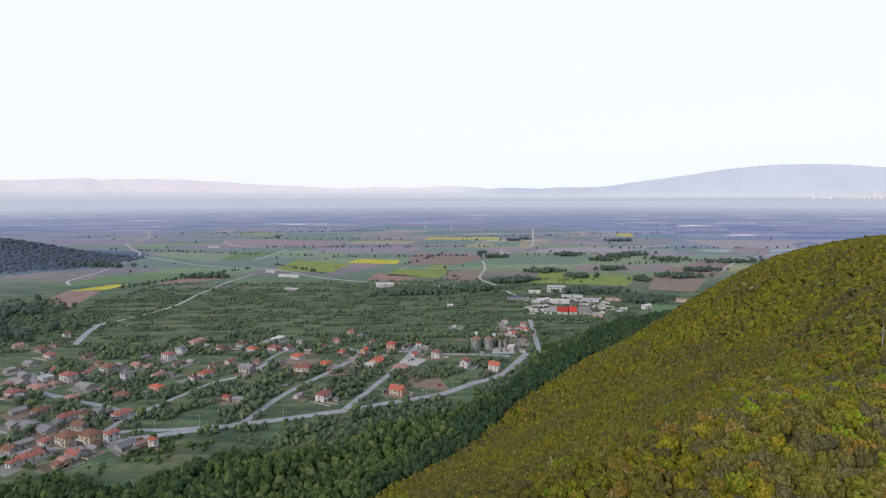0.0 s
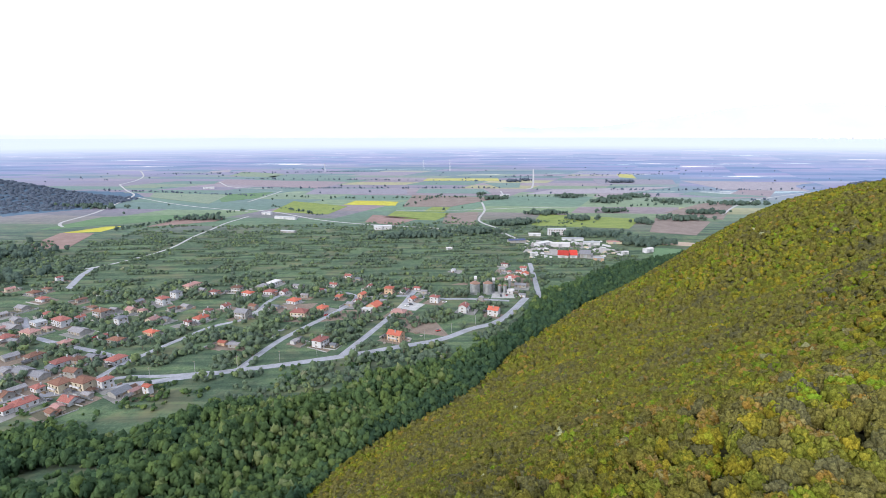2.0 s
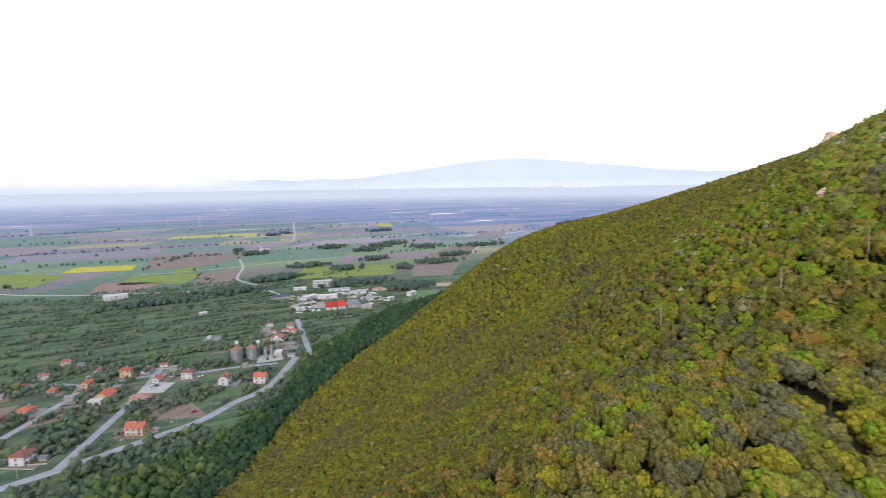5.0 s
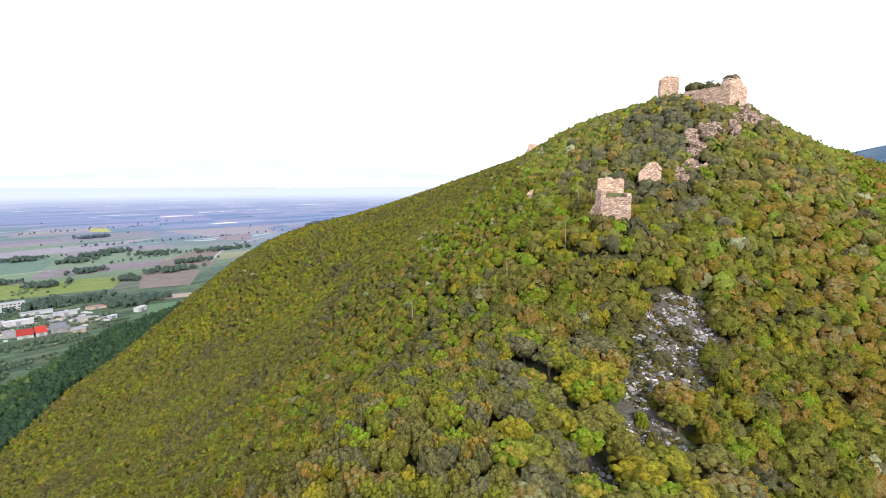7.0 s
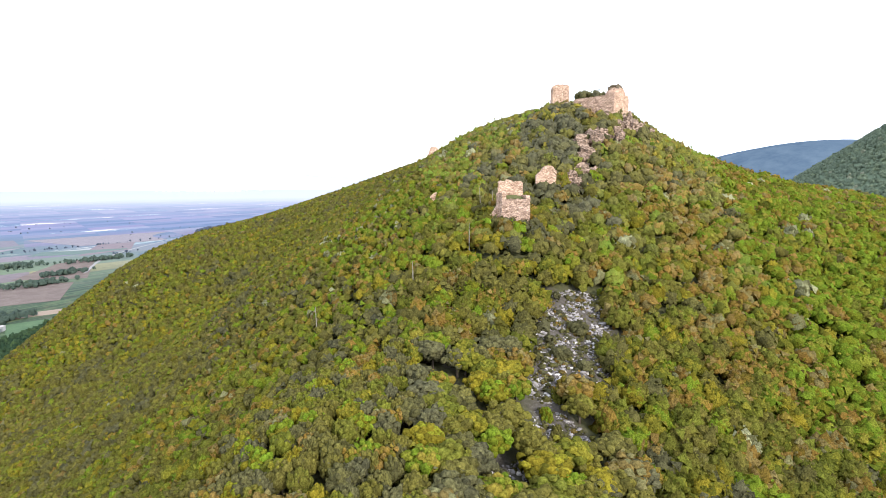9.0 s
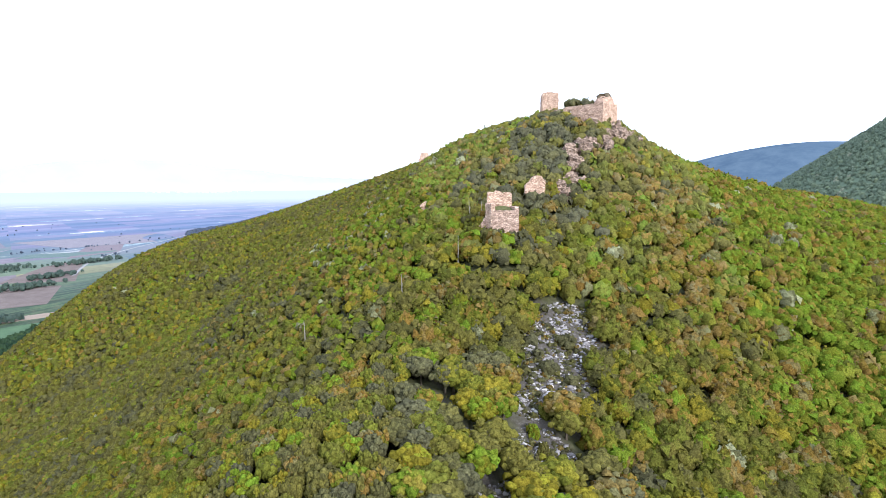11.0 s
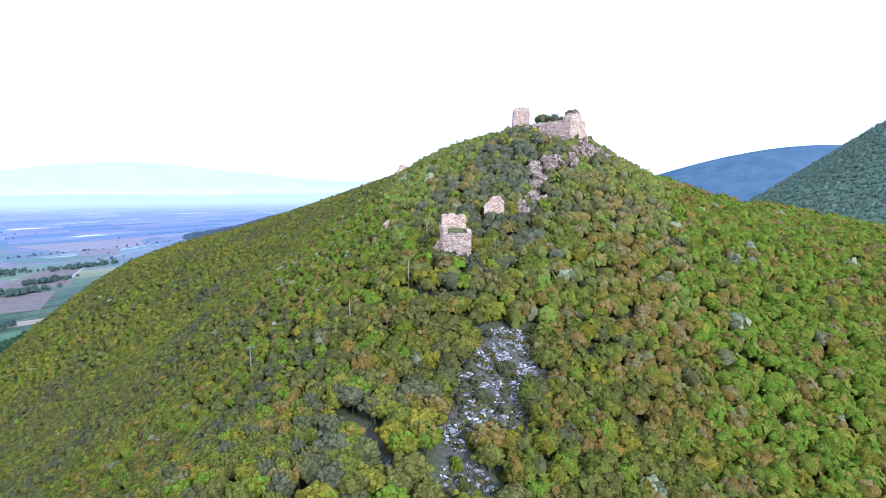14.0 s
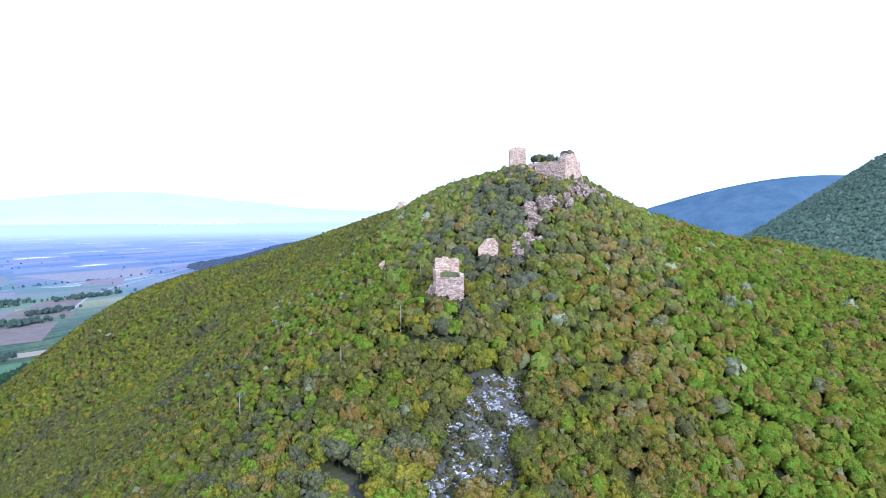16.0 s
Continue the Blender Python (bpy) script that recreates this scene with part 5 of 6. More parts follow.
field("yellow", ((-26, 1811), (235, 1800), (238, 1895), (-11, 1907)))
field("lime", ((-764, 2049), (-575, 1985), (-580, 2161), (-799, 2307)))
field("yellow", ((-192, 1189), (-77, 1165), (-74, 1235), (-176, 1261)))
field("yellow", ((-583, 852), (-548, 910), (-522, 915), (-528, 861)))
field("lime", ((-14, 1075), (26, 1065), (42, 1133), (4, 1143)))
field("yellow", ((684, 1927), (726, 1873), (783, 2064), (733, 2097)))
field("lime", ((-909, 1593), (-808, 1589), (-810, 1679), (-906, 1664)))
field("tan", ((-928, 2243), (-846, 2274), (-890, 2425), (-948, 2351)))
field("brown", ((-117, 943), (-60, 910), (-18, 985), (-112, 1031)))
field("brown", ((-557, 732), (-495, 730), (-530, 850), (-585, 853)))
field("brown", ((-692, 1733), (-326, 1560), (-265, 1778), (-715, 1890)))
field("green", ((-639, 1920), (-305, 1840), (-260, 2000), (-560, 2150)))
field("green", ((-480, 1240), (-428, 1328), (-425, 1461), (-560, 1398)))
field("green", ((-640, 880), (-427, 1006), (-403, 1057), (-619, 1020)))
field("lime", ((-321, 1078), (-200, 1040), (-180, 1160), (-320, 1256)))
field("lime", ((-87, 994), (8, 957), (43, 1050), (-72, 1080)))
field("purple", ((-60, 1150), (44, 1145), (180, 1310), (-46, 1377)))
field("tan", ((240, 1380), (505, 1396), (739, 1576), (344, 1500)))
field("tan", ((320, 765), (392, 735), (380, 712), (312, 738)))
field("green", ((302, 712), (352, 696), (320, 650), (275, 650)))
field("purple", ((431, 1007), (494, 927), (405, 800), (345, 830)))
field("purple", ((600, 1174), (705, 1220), (527, 948), (460, 1038)))
field("brown", ((894, 1511), (1045, 1577), (829, 1288), (690, 1260)))
field("lime", ((170, 900), (324, 862), (384, 962), (213, 1030)))
field("purple", ((20, 925), (75, 905), (95, 1060), (30, 1050)))
field("tan", ((820, 1480), (1010, 1400), (1205, 1660), (837, 1777)))
field("green", ((200, 1560), (260, 1560), (290, 1720), (170, 1720)))
field("lime", ((-690, 1330), (-500, 1215), (-520, 1394), (-740, 1450)))
field("purple", ((-330, 1400), (-60, 1400), (-70, 1540), (-330, 1560)))
field("green", ((-40, 1420), (160, 1400), (150, 1520), (-30, 1540)))
field("brown", ((-480, 905), (-385, 960), (-380, 1000), (-460, 990)))
field("purple", ((520, 1650), (760, 1640), (830, 1820), (560, 1840)))
field("green", ((640, 1360), (760, 1260), (840, 1310), (700, 1420)))


# ---- mill, works and sheds ----
def shed(x, y, w, d, turn, h, roof_name, wall_name="white", label="", bays=0, pitch=0.10):
    root = empty("industrial_shed", pose(x, y, 0, 0, 0, turn), label or "long low shed with %s walls and a %s roof" % (wall_name, {"pale": "pale sheet", "bright": "bright red sheet", "blue": "blue sheet", "grey": "grey sheet", "pink": "faded pink tile"}[roof_name]), "shed", "works sheds")
    HOUSES.append((x, y, max(w, d) / 2 + 1))
    bm = bmesh.new()
    box(bm, -w / 2, -d / 2, -0.3, w / 2, d / 2, h, 0.05)
    part("wall", bm, M_WALL[wall_name], root)
    bm = bmesh.new()
    roof_gable(bm, w, d, h, d * pitch, 0.4, 0.2)
    part("roof", bm, M_TILE[roof_name], root)
    bm = bmesh.new()
    box(bm, -2, -d / 2 - 0.08, 0, 2, -d / 2 + 0.05, min(3.6, h - 0.5), 0.02)
    part("gate", bm, M_STEEL, root)
    for k in range(bays):
        for s in range(max(int(h / 3), 1)):
            window(root, -w / 2 + w * (k + 0.5) / bays, -d / 2, 2.0 + 3.0 * s if s or k != bays // 2 else 4.4, 1.8, 1.5, 0)


shed(193, 812, 27, 10, -6, 9.5, "pale", "white", "three-storey white factory with rows of windows", 7)
shed(158, 806, 18, 8, -10, 3.5, "pale")
shed(155, 735, 24, 9, 38, 4, "pale")
shed(178, 728, 26, 10, -8, 4.5, "pale")
shed(206, 768, 30, 8, -6, 3.5, "pale")
shed(167, 666, 13, 20, -14, 3.4, "bright", "white", "big shed under a bright red sheet roof", 0, 0.20)
shed(179, 664, 9, 20, -10, 3.8, "bright", "white", "big shed under a bright red sheet roof", 0, 0.22)
shed(194, 663, 13, 18, -14, 5.0, "grey", "grey", "", 0, 0.2)
shed(224, 736, 22, 9, -4, 4, "pale")
shed(258, 742, 20, 8, -4, 3.5, "pink", "cream")
shed(204, 640, 12, 8, -10, 4, "pale", "peach")
shed(249, 675, 8, 6, 10, 3.5, "pale")
shed(284, 686, 14, 7, 30, 5, "pale")
shed(131, 672, 10, 6, -10, 3.5, "pale")
shed(-79, 872, 28, 12, 14, 5.5, "pale", "white", "white farm building with a pale sheet roof", 5)
shed(-266, 986, 44, 10, -20, 4, "pale")
shed(-225, 845, 24, 8, -18, 3, "pale", "grey")
shed(-318, 1045, 20, 9, -20, 4, "pale")
shed(122, 756, 24, 12, 4, 4, "blue", "grey")
shed(186, 1338, 22, 9, -5, 5, "pale")
shed(-640, 1560, 30, 10, 20, 5, "pale")
shed(24, 709, 8, 6, 5, 3, "pale")


def silo(x, y, r, h):
    root = empty("grain_silo", pose(x, y, 0), "round galvanised grain silo with a rusty conical roof", "silo", "grain silos of the mill")
    HOUSES.append((x, y, r + 1))
    bm = bmesh.new()
    n, rings = 28, []
    levels = int(h / 0.8)
    for j in range(levels * 2 + 1):
        rr = r - (0.06 if j % 2 else 0)
        rings.append([bm.verts.new((rr * math.cos(2 * math.pi * k / n), rr * math.sin(2 * math.pi * k / n), h * j / (levels * 2))) for k in range(n)])
    for a, b in zip(rings, rings[1:]):
        for k in range(n):
            bm.faces.new((a[k], a[(k + 1) % n], b[(k + 1) % n], b[k]))
    part("drum", bm, M_STEEL, root)
    bm = bmesh.new()
    bmesh.ops.create_cone(bm, cap_ends=True, segments=28, radius1=r + 0.25, radius2=0.5, depth=r * 0.5, matrix=Matrix.Translation((0, 0, h + r * 0.25)))
    roof = part("roof", bm, M_RUST, root)
    bm = bmesh.new()
    bmesh.ops.create_cone(bm, cap_ends=True, segments=12, radius1=0.55, radius2=0.4, depth=0.9, matrix=Matrix.Translation((0, 0, h + r * 0.5 + 0.35)))
    part("cap", bm, M_STEEL, roof)
    bm = bmesh.new()
    for s in (-0.25, 0.25):
        tube(bm, [(s, -r - 0.12, 0), (s, -r - 0.12, h)], [0.04, 0.04], 5)
    for k in range(int(h / 0.5)):
        box(bm, -0.25, -r - 0.15, 0.3 + k * 0.5, 0.25, -r - 0.10, 0.34 + k * 0.5)
    part("ladder", bm, M_STEEL, root)


silo(42, 508, 5.0, 10.5)
silo(54.5, 508, 4.6, 10.5)
silo(66, 508, 1.9, 8.0)
silo(71, 508, 1.9, 8.0)


def elevator_tower(x, y, h):
    root = empty("elevator_tower", pose(x, y, 0), "tall slim steel elevator tower beside the silos", "tower", "mill towers")
    bm = bmesh.new()
    for sx in (-1, 1):
        for sy in (-1, 1):
            tube(bm, [(sx, sy, 0), (sx, sy, h)], [0.12, 0.12], 5)
    for k in range(int(h / 2)):
        for s in (-1, 1):
            tube(bm, [(-1, s, k * 2), (1, s, k * 2 + 2)], [0.06, 0.06], 4)
            tube(bm, [(s, 1, k * 2), (s, -1, k * 2 + 2)], [0.06, 0.06], 4)
    part("lattice", bm, M_STEEL, root)
    bm = bmesh.new()
    box(bm, -1.4, -1.4, h, 1.4, 1.4, h + 2.4, 0.05)
    part("head", bm, M_WALL["white"], root)
    bm = bmesh.new()
    box(bm, -0.4, -0.4, 0, 0.4, 0.4, h)
    part("chute", bm, M_STEEL, root)


elevator_tower(60.5, 512, 12)
elevator_tower(43, 515, 13)
elevator_tower(76.5, 514, 13)


def slab(name, corners, material, label, category, lift=0.08):
    bm = bmesh.new()
    top = [bm.verts.new((x, y, soil(x, y) + lift)) for x, y in corners]
    low = [bm.verts.new((x, y, soil(x, y) - 0.3)) for x, y in corners]
    bm.faces.new(top)
    for i in range(len(top)):
        bm.faces.new((low[i], low[(i + 1) % len(top)], top[(i + 1) % len(top)], top[i]))
    bmesh.ops.recalc_face_normals(bm, faces=bm.faces)
    tagged(part(name, bm, material), label, category, kind="structure")


slab("pavement", ((120, 690), (150, 770), (215, 750), (250, 690), (200, 650), (160, 668)), M_WORKS, "pale dusty works yard", "yard")
slab("pavement", ((56, 492), (80, 492), (84, 512), (60, 514)), M_CONCRETE, "pale concrete mill yard", "yard")
slab("pavement", ((-32, 462), (-14, 458), (-6, 476), (-18, 482), (-28, 478)), M_CONCRETE, "pale paved village square", "square", 0.22)
slab("pavement", ((-158, 452), (-146, 448), (-140, 466), (-150, 470)), M_CONCRETE, "pale paved village square", "square", 0.22)
slab("earth_patch", ((-24, 408), (14, 396), (0, 440), (-20, 446)), M_DIRT, "bare brown earth beside a building site", "yard", 0.06)
slab("earth_patch", ((-92, 432), (-60, 440), (-58, 462), (-84, 462)), M_DIRT, "bare brown earth beside a building site", "yard", 0.06)
slab("earth_patch", ((-132, 452), (-108, 452), (-104, 482), (-138, 478)), M_DIRT, "brown dug garden plot", "yard", 0.06)
slab("earth_patch", ((20, 540), (100, 530), (108, 560), (90, 575)), M_DIRT, "brown dug garden plot", "yard", 0.06)


def build_yards():
    """The trodden ground round the houses, with its walls."""
    rng = random.Random(77)
    for k, (x, y, w, d, turn) in enumerate(YARDS):
        a, b = w / 2 + rng.uniform(2, 6), d / 2 + rng.uniform(2.5, 7)
        c, s = math.cos(radians(turn)), math.sin(radians(turn))
        ox, oy = rng.uniform(-1.5, 1.5), rng.uniform(-3, 1)
        corners = [(x + (px + ox) * c - (py + oy) * s, y + (px + ox) * s + (py + oy) * c) for px, py in ((-a, -b), (a * 0.9, -b), (a, b * 0.8), (-a * 0.8, b))]
        mat, word = ((M_DIRT, "trodden brown earth yard round a house"), (M_YARD, "grey gravel yard round a house"), (M_PLOT, "dark dug kitchen garden beside a house"))[rng.choice((0, 0, 1, 1, 2))]
        slab("yard", corners, mat, word, "yard", 0.04 + 0.012 * (k % 5))
        if rng.random() < 0.6:
            root = empty("garden_wall", pose(0, 0, 0), "low pale garden wall round a yard", "wall", "garden walls")
            for i in rng.sample(range(4), rng.choice((1, 2))):
                p, q = Vector((*corners[i], 0)), Vector((*corners[(i + 1) % 4], 0))
                bm = bmesh.new()
                ln = (q - p).length
                box(bm, -ln / 2, -0.12, -0.2, ln / 2, 0.12, rng.uniform(0.9, 1.5), 0.02)
                ob = part("wall_run", bm, M_CONCRETE, root)
                ob.matrix_basis = Matrix.Translation((p + q) / 2) @ Matrix.Rotation(math.atan2(q.y - p.y, q.x - p.x), 4, "Z")


build_yards()


def build_stone_yard():
    rng = random.Random(4)
    for k in range(90):
        w, d, h = rng.uniform(2.5, 8), rng.uniform(1.5, 3), rng.uniform(0.6, 2.0)
        x, y = rng.uniform(124, 245), rng.uniform(655, 762)
        if any(math.hypot(x - a, y - b) < c * 0.8 for a, b, c in HOUSES):
            continue
        bm = bmesh.new()
        box(bm, -w / 2, -d / 2, 0.05, w / 2, d / 2, h * 0.6, 0.06)
        box(bm, -w / 2 + 0.3, -d / 2 + 0.15, h * 0.6, w / 2 - rng.uniform(0.3, 1.2), d / 2 - 0.2, h, 0.06)
        ob = part("stone_stack", bm, (M_WALL["white"], M_WALL["white"], M_WALL["cream"], M_CONCRETE)[k % 4])
        ob.matrix_world = pose(x, y, 0.05, 0, 0, -35 + rng.uniform(-8, 8))
        tagged(ob, "stack of pale cut stone in the works yard", "stone stack", "stone stacks in the yard")


build_stone_yard()


def utility_pole(x, y, h=8.0, name="utility_pole"):
    root = empty(name, pose(x, y, soil(x, y), 0, 0, 20), "thin grey roadside pole with a cross arm", "pole", "roadside poles")
    bm = bmesh.new()
    tube(bm, [(0, 0, 0), (0, 0, h)], [0.14, 0.09], 6)
    part("post", bm, M_CONCRETE, root)
    bm = bmesh.new()
    box(bm, -0.8, -0.06, h - 0.9, 0.8, 0.06, h - 0.75)
    part("cross_arm", bm, M_WOOD, root)


for k, p in enumerate(smooth_line(MAIN_ROAD[4:13], 6)[::4]):
    utility_pole(p.x - 2, p.y + 5.5)


def pylon(x, y, h):
    root = empty("power_pylon", pose(x, y, 0), "pale lattice power pylon in the fields", "pylon", "power pylons")
    bm = bmesh.new()
    for sx, sy in ((-1, -1), (1, -1), (1, 1), (-1, 1)):
        tube(bm, [(sx * 3, sy * 3, 0), (sx * 0.5, sy * 0.5, h)], [0.35, 0.25], 4)
    for k in range(7):
        a, b = 3 - 2.5 * k / 7, 3 - 2.5 * (k + 1) / 7
        for s in (-1, 1):
            tube(bm, [(-a, s * a, h * k / 7), (b, s * b, h * (k + 1) / 7)], [0.15, 0.15], 4)
            tube(bm, [(s * a, -a, h * k / 7), (s * b, b, h * (k + 1) / 7)], [0.15, 0.15], 4)
    part("lattice", bm, M_WALL["white"], root)
    bm = bmesh.new()
    for z in (0.78, 0.92):
        box(bm, -7, -0.3, h * z, 7, 0.3, h * z + 0.5)
    part("arms", bm, M_WALL["white"], root)


pylon(-440, 2250, 34)
pylon(85, 2330, 46)
pylon(-30, 2420, 40)


M_CAR = [plain_material("car_paint_%s" % n, a, a, 1, 0.3, spec=0.5, bump=0) for n, a in (("white", (0.75, 0.75, 0.75)), ("dark", (0.05, 0.055, 0.07)), ("red", (0.4, 0.04, 0.04)), ("silver", (0.42, 0.43, 0.45)))]
M_RUBBER = plain_material("tyre_rubber", (0.02, 0.02, 0.02), (0.04, 0.04, 0.04), 2, 0.9)


def car(x, y, turn, paint):
    root = empty("car", pose(x, y, soil(x, y) + 0.2, 0, 0, turn), "%s parked car beside the street" % ("white", "dark", "red", "silver")[paint], "car", "parked cars")
    bm = bmesh.new()
    box(bm, -2.1, -0.85, 0.3, 2.1, 0.85, 0.95, 0.12)
    part("body", bm, M_CAR[paint], root)
    bm = bmesh.new()
    box(bm, -1.2, -0.75, 0.95, 1.0, 0.75, 1.5, 0.18)
    part("cabin", bm, M_PANE, root)
    for sx in (-1.3, 1.3):
        for sy in (-0.8, 0.8):
            bm = bmesh.new()
            bmesh.ops.create_cone(bm, cap_ends=True, segments=14, radius1=0.32, radius2=0.32, depth=0.22, matrix=pose(sx, sy, 0.32, 90, 0, 0))
            part("wheel", bm, M_RUBBER, root)


for k, (x, y, a) in enumerate(((-22, 470, 20), (-19, 474, 20), (-90, 448, 72), (-262, 390, 160), (-268, 392, 150), (-274, 394, 155), (-256, 402, 60), (6, 484, 0), (12, 480, 10), (66, 498, 80), (72, 500, 70), (-34, 459, 70), (-212, 306, 20), (-222, 303, 20), (5, 408, 30), (-120, 398, 72))):
    car(x, y, a, k % 4)


# ---- odds and ends of the yards ----
def lean_to(x, y, turn, w, d):
    """An open shelter against a yard wall: posts, back wall, sloping sheet."""
    root = empty("lean_to", pose(x, y, soil(x, y), 0, 0, turn), "open shelter with a sloping sheet roof in a yard", "shed", "yard shelters")
    bm = bmesh.new()
    box(bm, -w / 2, d / 2 - 0.15, -0.1, w / 2, d / 2, 2.5)
    part("back_wall", bm, M_WALL["grey"], root)
    bm = bmesh.new()
    q = [bm.verts.new(c) for c in ((-w / 2 - 0.3, -d / 2 - 0.4, 1.95), (w / 2 + 0.3, -d / 2 - 0.4, 1.95), (w / 2 + 0.3, d / 2 + 0.2, 2.7), (-w / 2 - 0.3, d / 2 + 0.2, 2.7))]
    f = bm.faces.new(q)
    bmesh.ops.solidify(bm, geom=[f], thickness=0.07)
    part("roof", bm, M_RUST if (x + y) % 3 < 1 else M_TILE["grey"], root)
    for px in (-w / 2 + 0.1, w / 2 - 0.1):
        bm = bmesh.new()
        tube(bm, [(px, -d / 2, -0.1), (px, -d / 2, 2.0)], [0.07, 0.07], 5)
        part("post", bm, M_WOOD, root)


def woodpile(x, y, turn):
    bm = bmesh.new()
    for row in range(4):
        for k in range(9 - row % 2):
            px = (k - 4 + 0.5 * (row % 2)) * 0.33
            tube(bm, [(px, -0.5, 0.17 + row * 0.28), (px, 0.5, 0.17 + row * 0.28)], [0.165, 0.165], 6)
    ob = part("woodpile", bm, M_WOODPILE)
    ob.matrix_world = pose(x, y, soil(x, y), 0, 0, turn)
    tagged(ob, "stacked split firewood in a yard", "woodpile", "woodpiles")


def heap(x, y, size, earth):
    bm = rock_mesh(int(x * 3 + y), 0.4, 2)
    bmesh.ops.scale(bm, vec=(size, size * 0.8, size * 0.42), verts=bm.verts)
    ob = part("heap", bm, M_DIRT if earth else M_RUBBLE)
    ob.matrix_world = pose(x, y, soil(x, y) + size * 0.12, 0, 0, x * 17)
    tagged(ob, "heap of dug earth on open ground" if earth else "heap of grey building rubble in a yard", "heap", "heaps of earth and rubble")


M_WOODPILE = plain_material("split_firewood", (0.14, 0.10, 0.07), (0.30, 0.23, 0.16), 3, 0.9, bump=0.5)
M_RUBBLE = plain_material("building_rubble", (0.17, 0.15, 0.14), (0.38, 0.34, 0.31), 2, 0.95, bump=0.6)


def build_clutter():
    rng = random.Random(93)
    for x, y, w, d, turn in list(YARDS):
        c, s = math.cos(radians(turn)), math.sin(radians(turn))
        for k in range(rng.choice((1, 2, 2)) if x < -120 else rng.choice((0, 1, 1))):
            px, py = rng.choice((-1, 1)) * (w / 2 + rng.uniform(1.8, 4.0)), rng.uniform(-d / 2 - 2, d / 2 + 2)
            ax, ay = x + px * c - py * s, y + px * s + py * c
            if not clear_of(np.array([ax]), np.array([ay]), -0.6)[0]:
                continue
            pick = rng.random()
            if pick < 0.45:
                lean_to(ax, ay, turn + rng.choice((0, 90)), rng.uniform(2.8, 5.0), rng.uniform(2.2, 3.2))
            elif pick < 0.75:
                woodpile(ax, ay, turn + rng.uniform(-12, 12))
            else:
                heap(ax, ay, rng.uniform(0.8, 1.7), rng.random() < 0.4)
    # the building site by the main road
    for x, y, size, earth in ((-12, 404, 2.6, True), (-8, 398, 1.6, False), (-35, 384, 1.5, False), (-17, 387, 1.7, False), (-39, 396, 1.4, False), (-50, 432, 2.0, False), (-58, 430, 1.7, True)):
        heap(x, y, size, earth)


# ---- trees, hedges and woods of the valley ----
def clear_of(x, y, gap=1.5):
    """Places that stand off the houses and the roads."""
    ok = np.ones(len(x), bool)
    for hx, hy, r in HOUSES:
        ok &= np.hypot(x - hx, y - hy) > r + gap
    lanes = np.array(ROADS)
    for k in range(0, len(x), 400):
        s = slice(k, k + 400)
        near = np.hypot(x[s, None] - lanes[None, :, 0], y[s, None] - lanes[None, :, 1]) - lanes[None, :, 2]
        ok[s] &= near.min(1) > gap
    return ok


build_clutter()


def patchy(x, y, scale, seed):
    return np.array([noise.noise((a / scale, b / scale, seed)) + 0.5 * noise.noise((a * 2.3 / scale, b * 2.3 / scale, seed + 3)) for a, b in zip(x, y)])


def crowns(x, y, rng, r0, r1, tall, tint0=0.35, spread=0.2, z=None):
    r = rng.uniform(r0, r1, len(x))
    h = r * rng.uniform(0.85, 1.2, len(x)) * tall
    z = land(x, y) if z is None else z
    return np.c_[x, y, z + h * 0.75, r, h, np.clip(tint0 + rng.normal(0, spread, len(x)) + 0.12 * patchy(x, y, 40, 2.0), 0, 1)]


BELT = [(277, 635), (213, 601), (167, 556), (123, 513), (105, 503), (90, 467), (74, 426), (62, 399), (37, 372), (14, 350), (-14, 331), (-38, 316), (-54, 299), (-79, 290), (-100, 294), (-118, 292), (-136, 282), (-148, 266), (-160, 257), (-184, 263), (-204, 263), (-240, 252), (-300, 235), (-300, 100), (120, 100), (330, 400), (420, 720)]
GLADES = [((-166, 226), (21, 10)), ((-139, 241), (15, 6)), ((-118, 268), (12, 6))]


def build_valley_wood():
    x, y, rng = scatter(-230, 360, 130, 700, 3.5, 15)
    z = land(x, y)
    keep = ((x > -60) | (y > 195)) & within(x, y, BELT) & (~above_foot(x, y) | (z <= 2.5))
    for (cx, cy), (a, b) in GLADES:
        keep &= ((x - cx) / a) ** 2 + ((y - cy) / b) ** 2 > 1
    x, y = x[keep], y[keep]
    keep = clear_of(x, y, 2.5)
    x, y = x[keep], y[keep]
    rows = crowns(x, y, rng, 2.3, 3.8, 1.5, 0.50, 0.17)
    swell = 1 + 0.40 * patchy(x, y, 34, 17.0)[:, None]
    rows[:, 2:3] *= swell
    rows[:, 4:5] *= swell
    rows[:, 5] = np.clip(rows[:, 5] - 0.25 - 0.25 * ease(-x, 70, 150) + 0.5 * ease(np.interp(x, [p[0] for p in FOOT], [p[1] for p in FOOT]) + 14 - y, 40, -25), 0, 1)      # darker trees by the hill with its shade painted in, paler outside, darker westward
    wood("valley_wood", TALL, rows, M_LEAF_BELT, "tall green trees in the hollow at the hill's foot")


build_valley_wood()


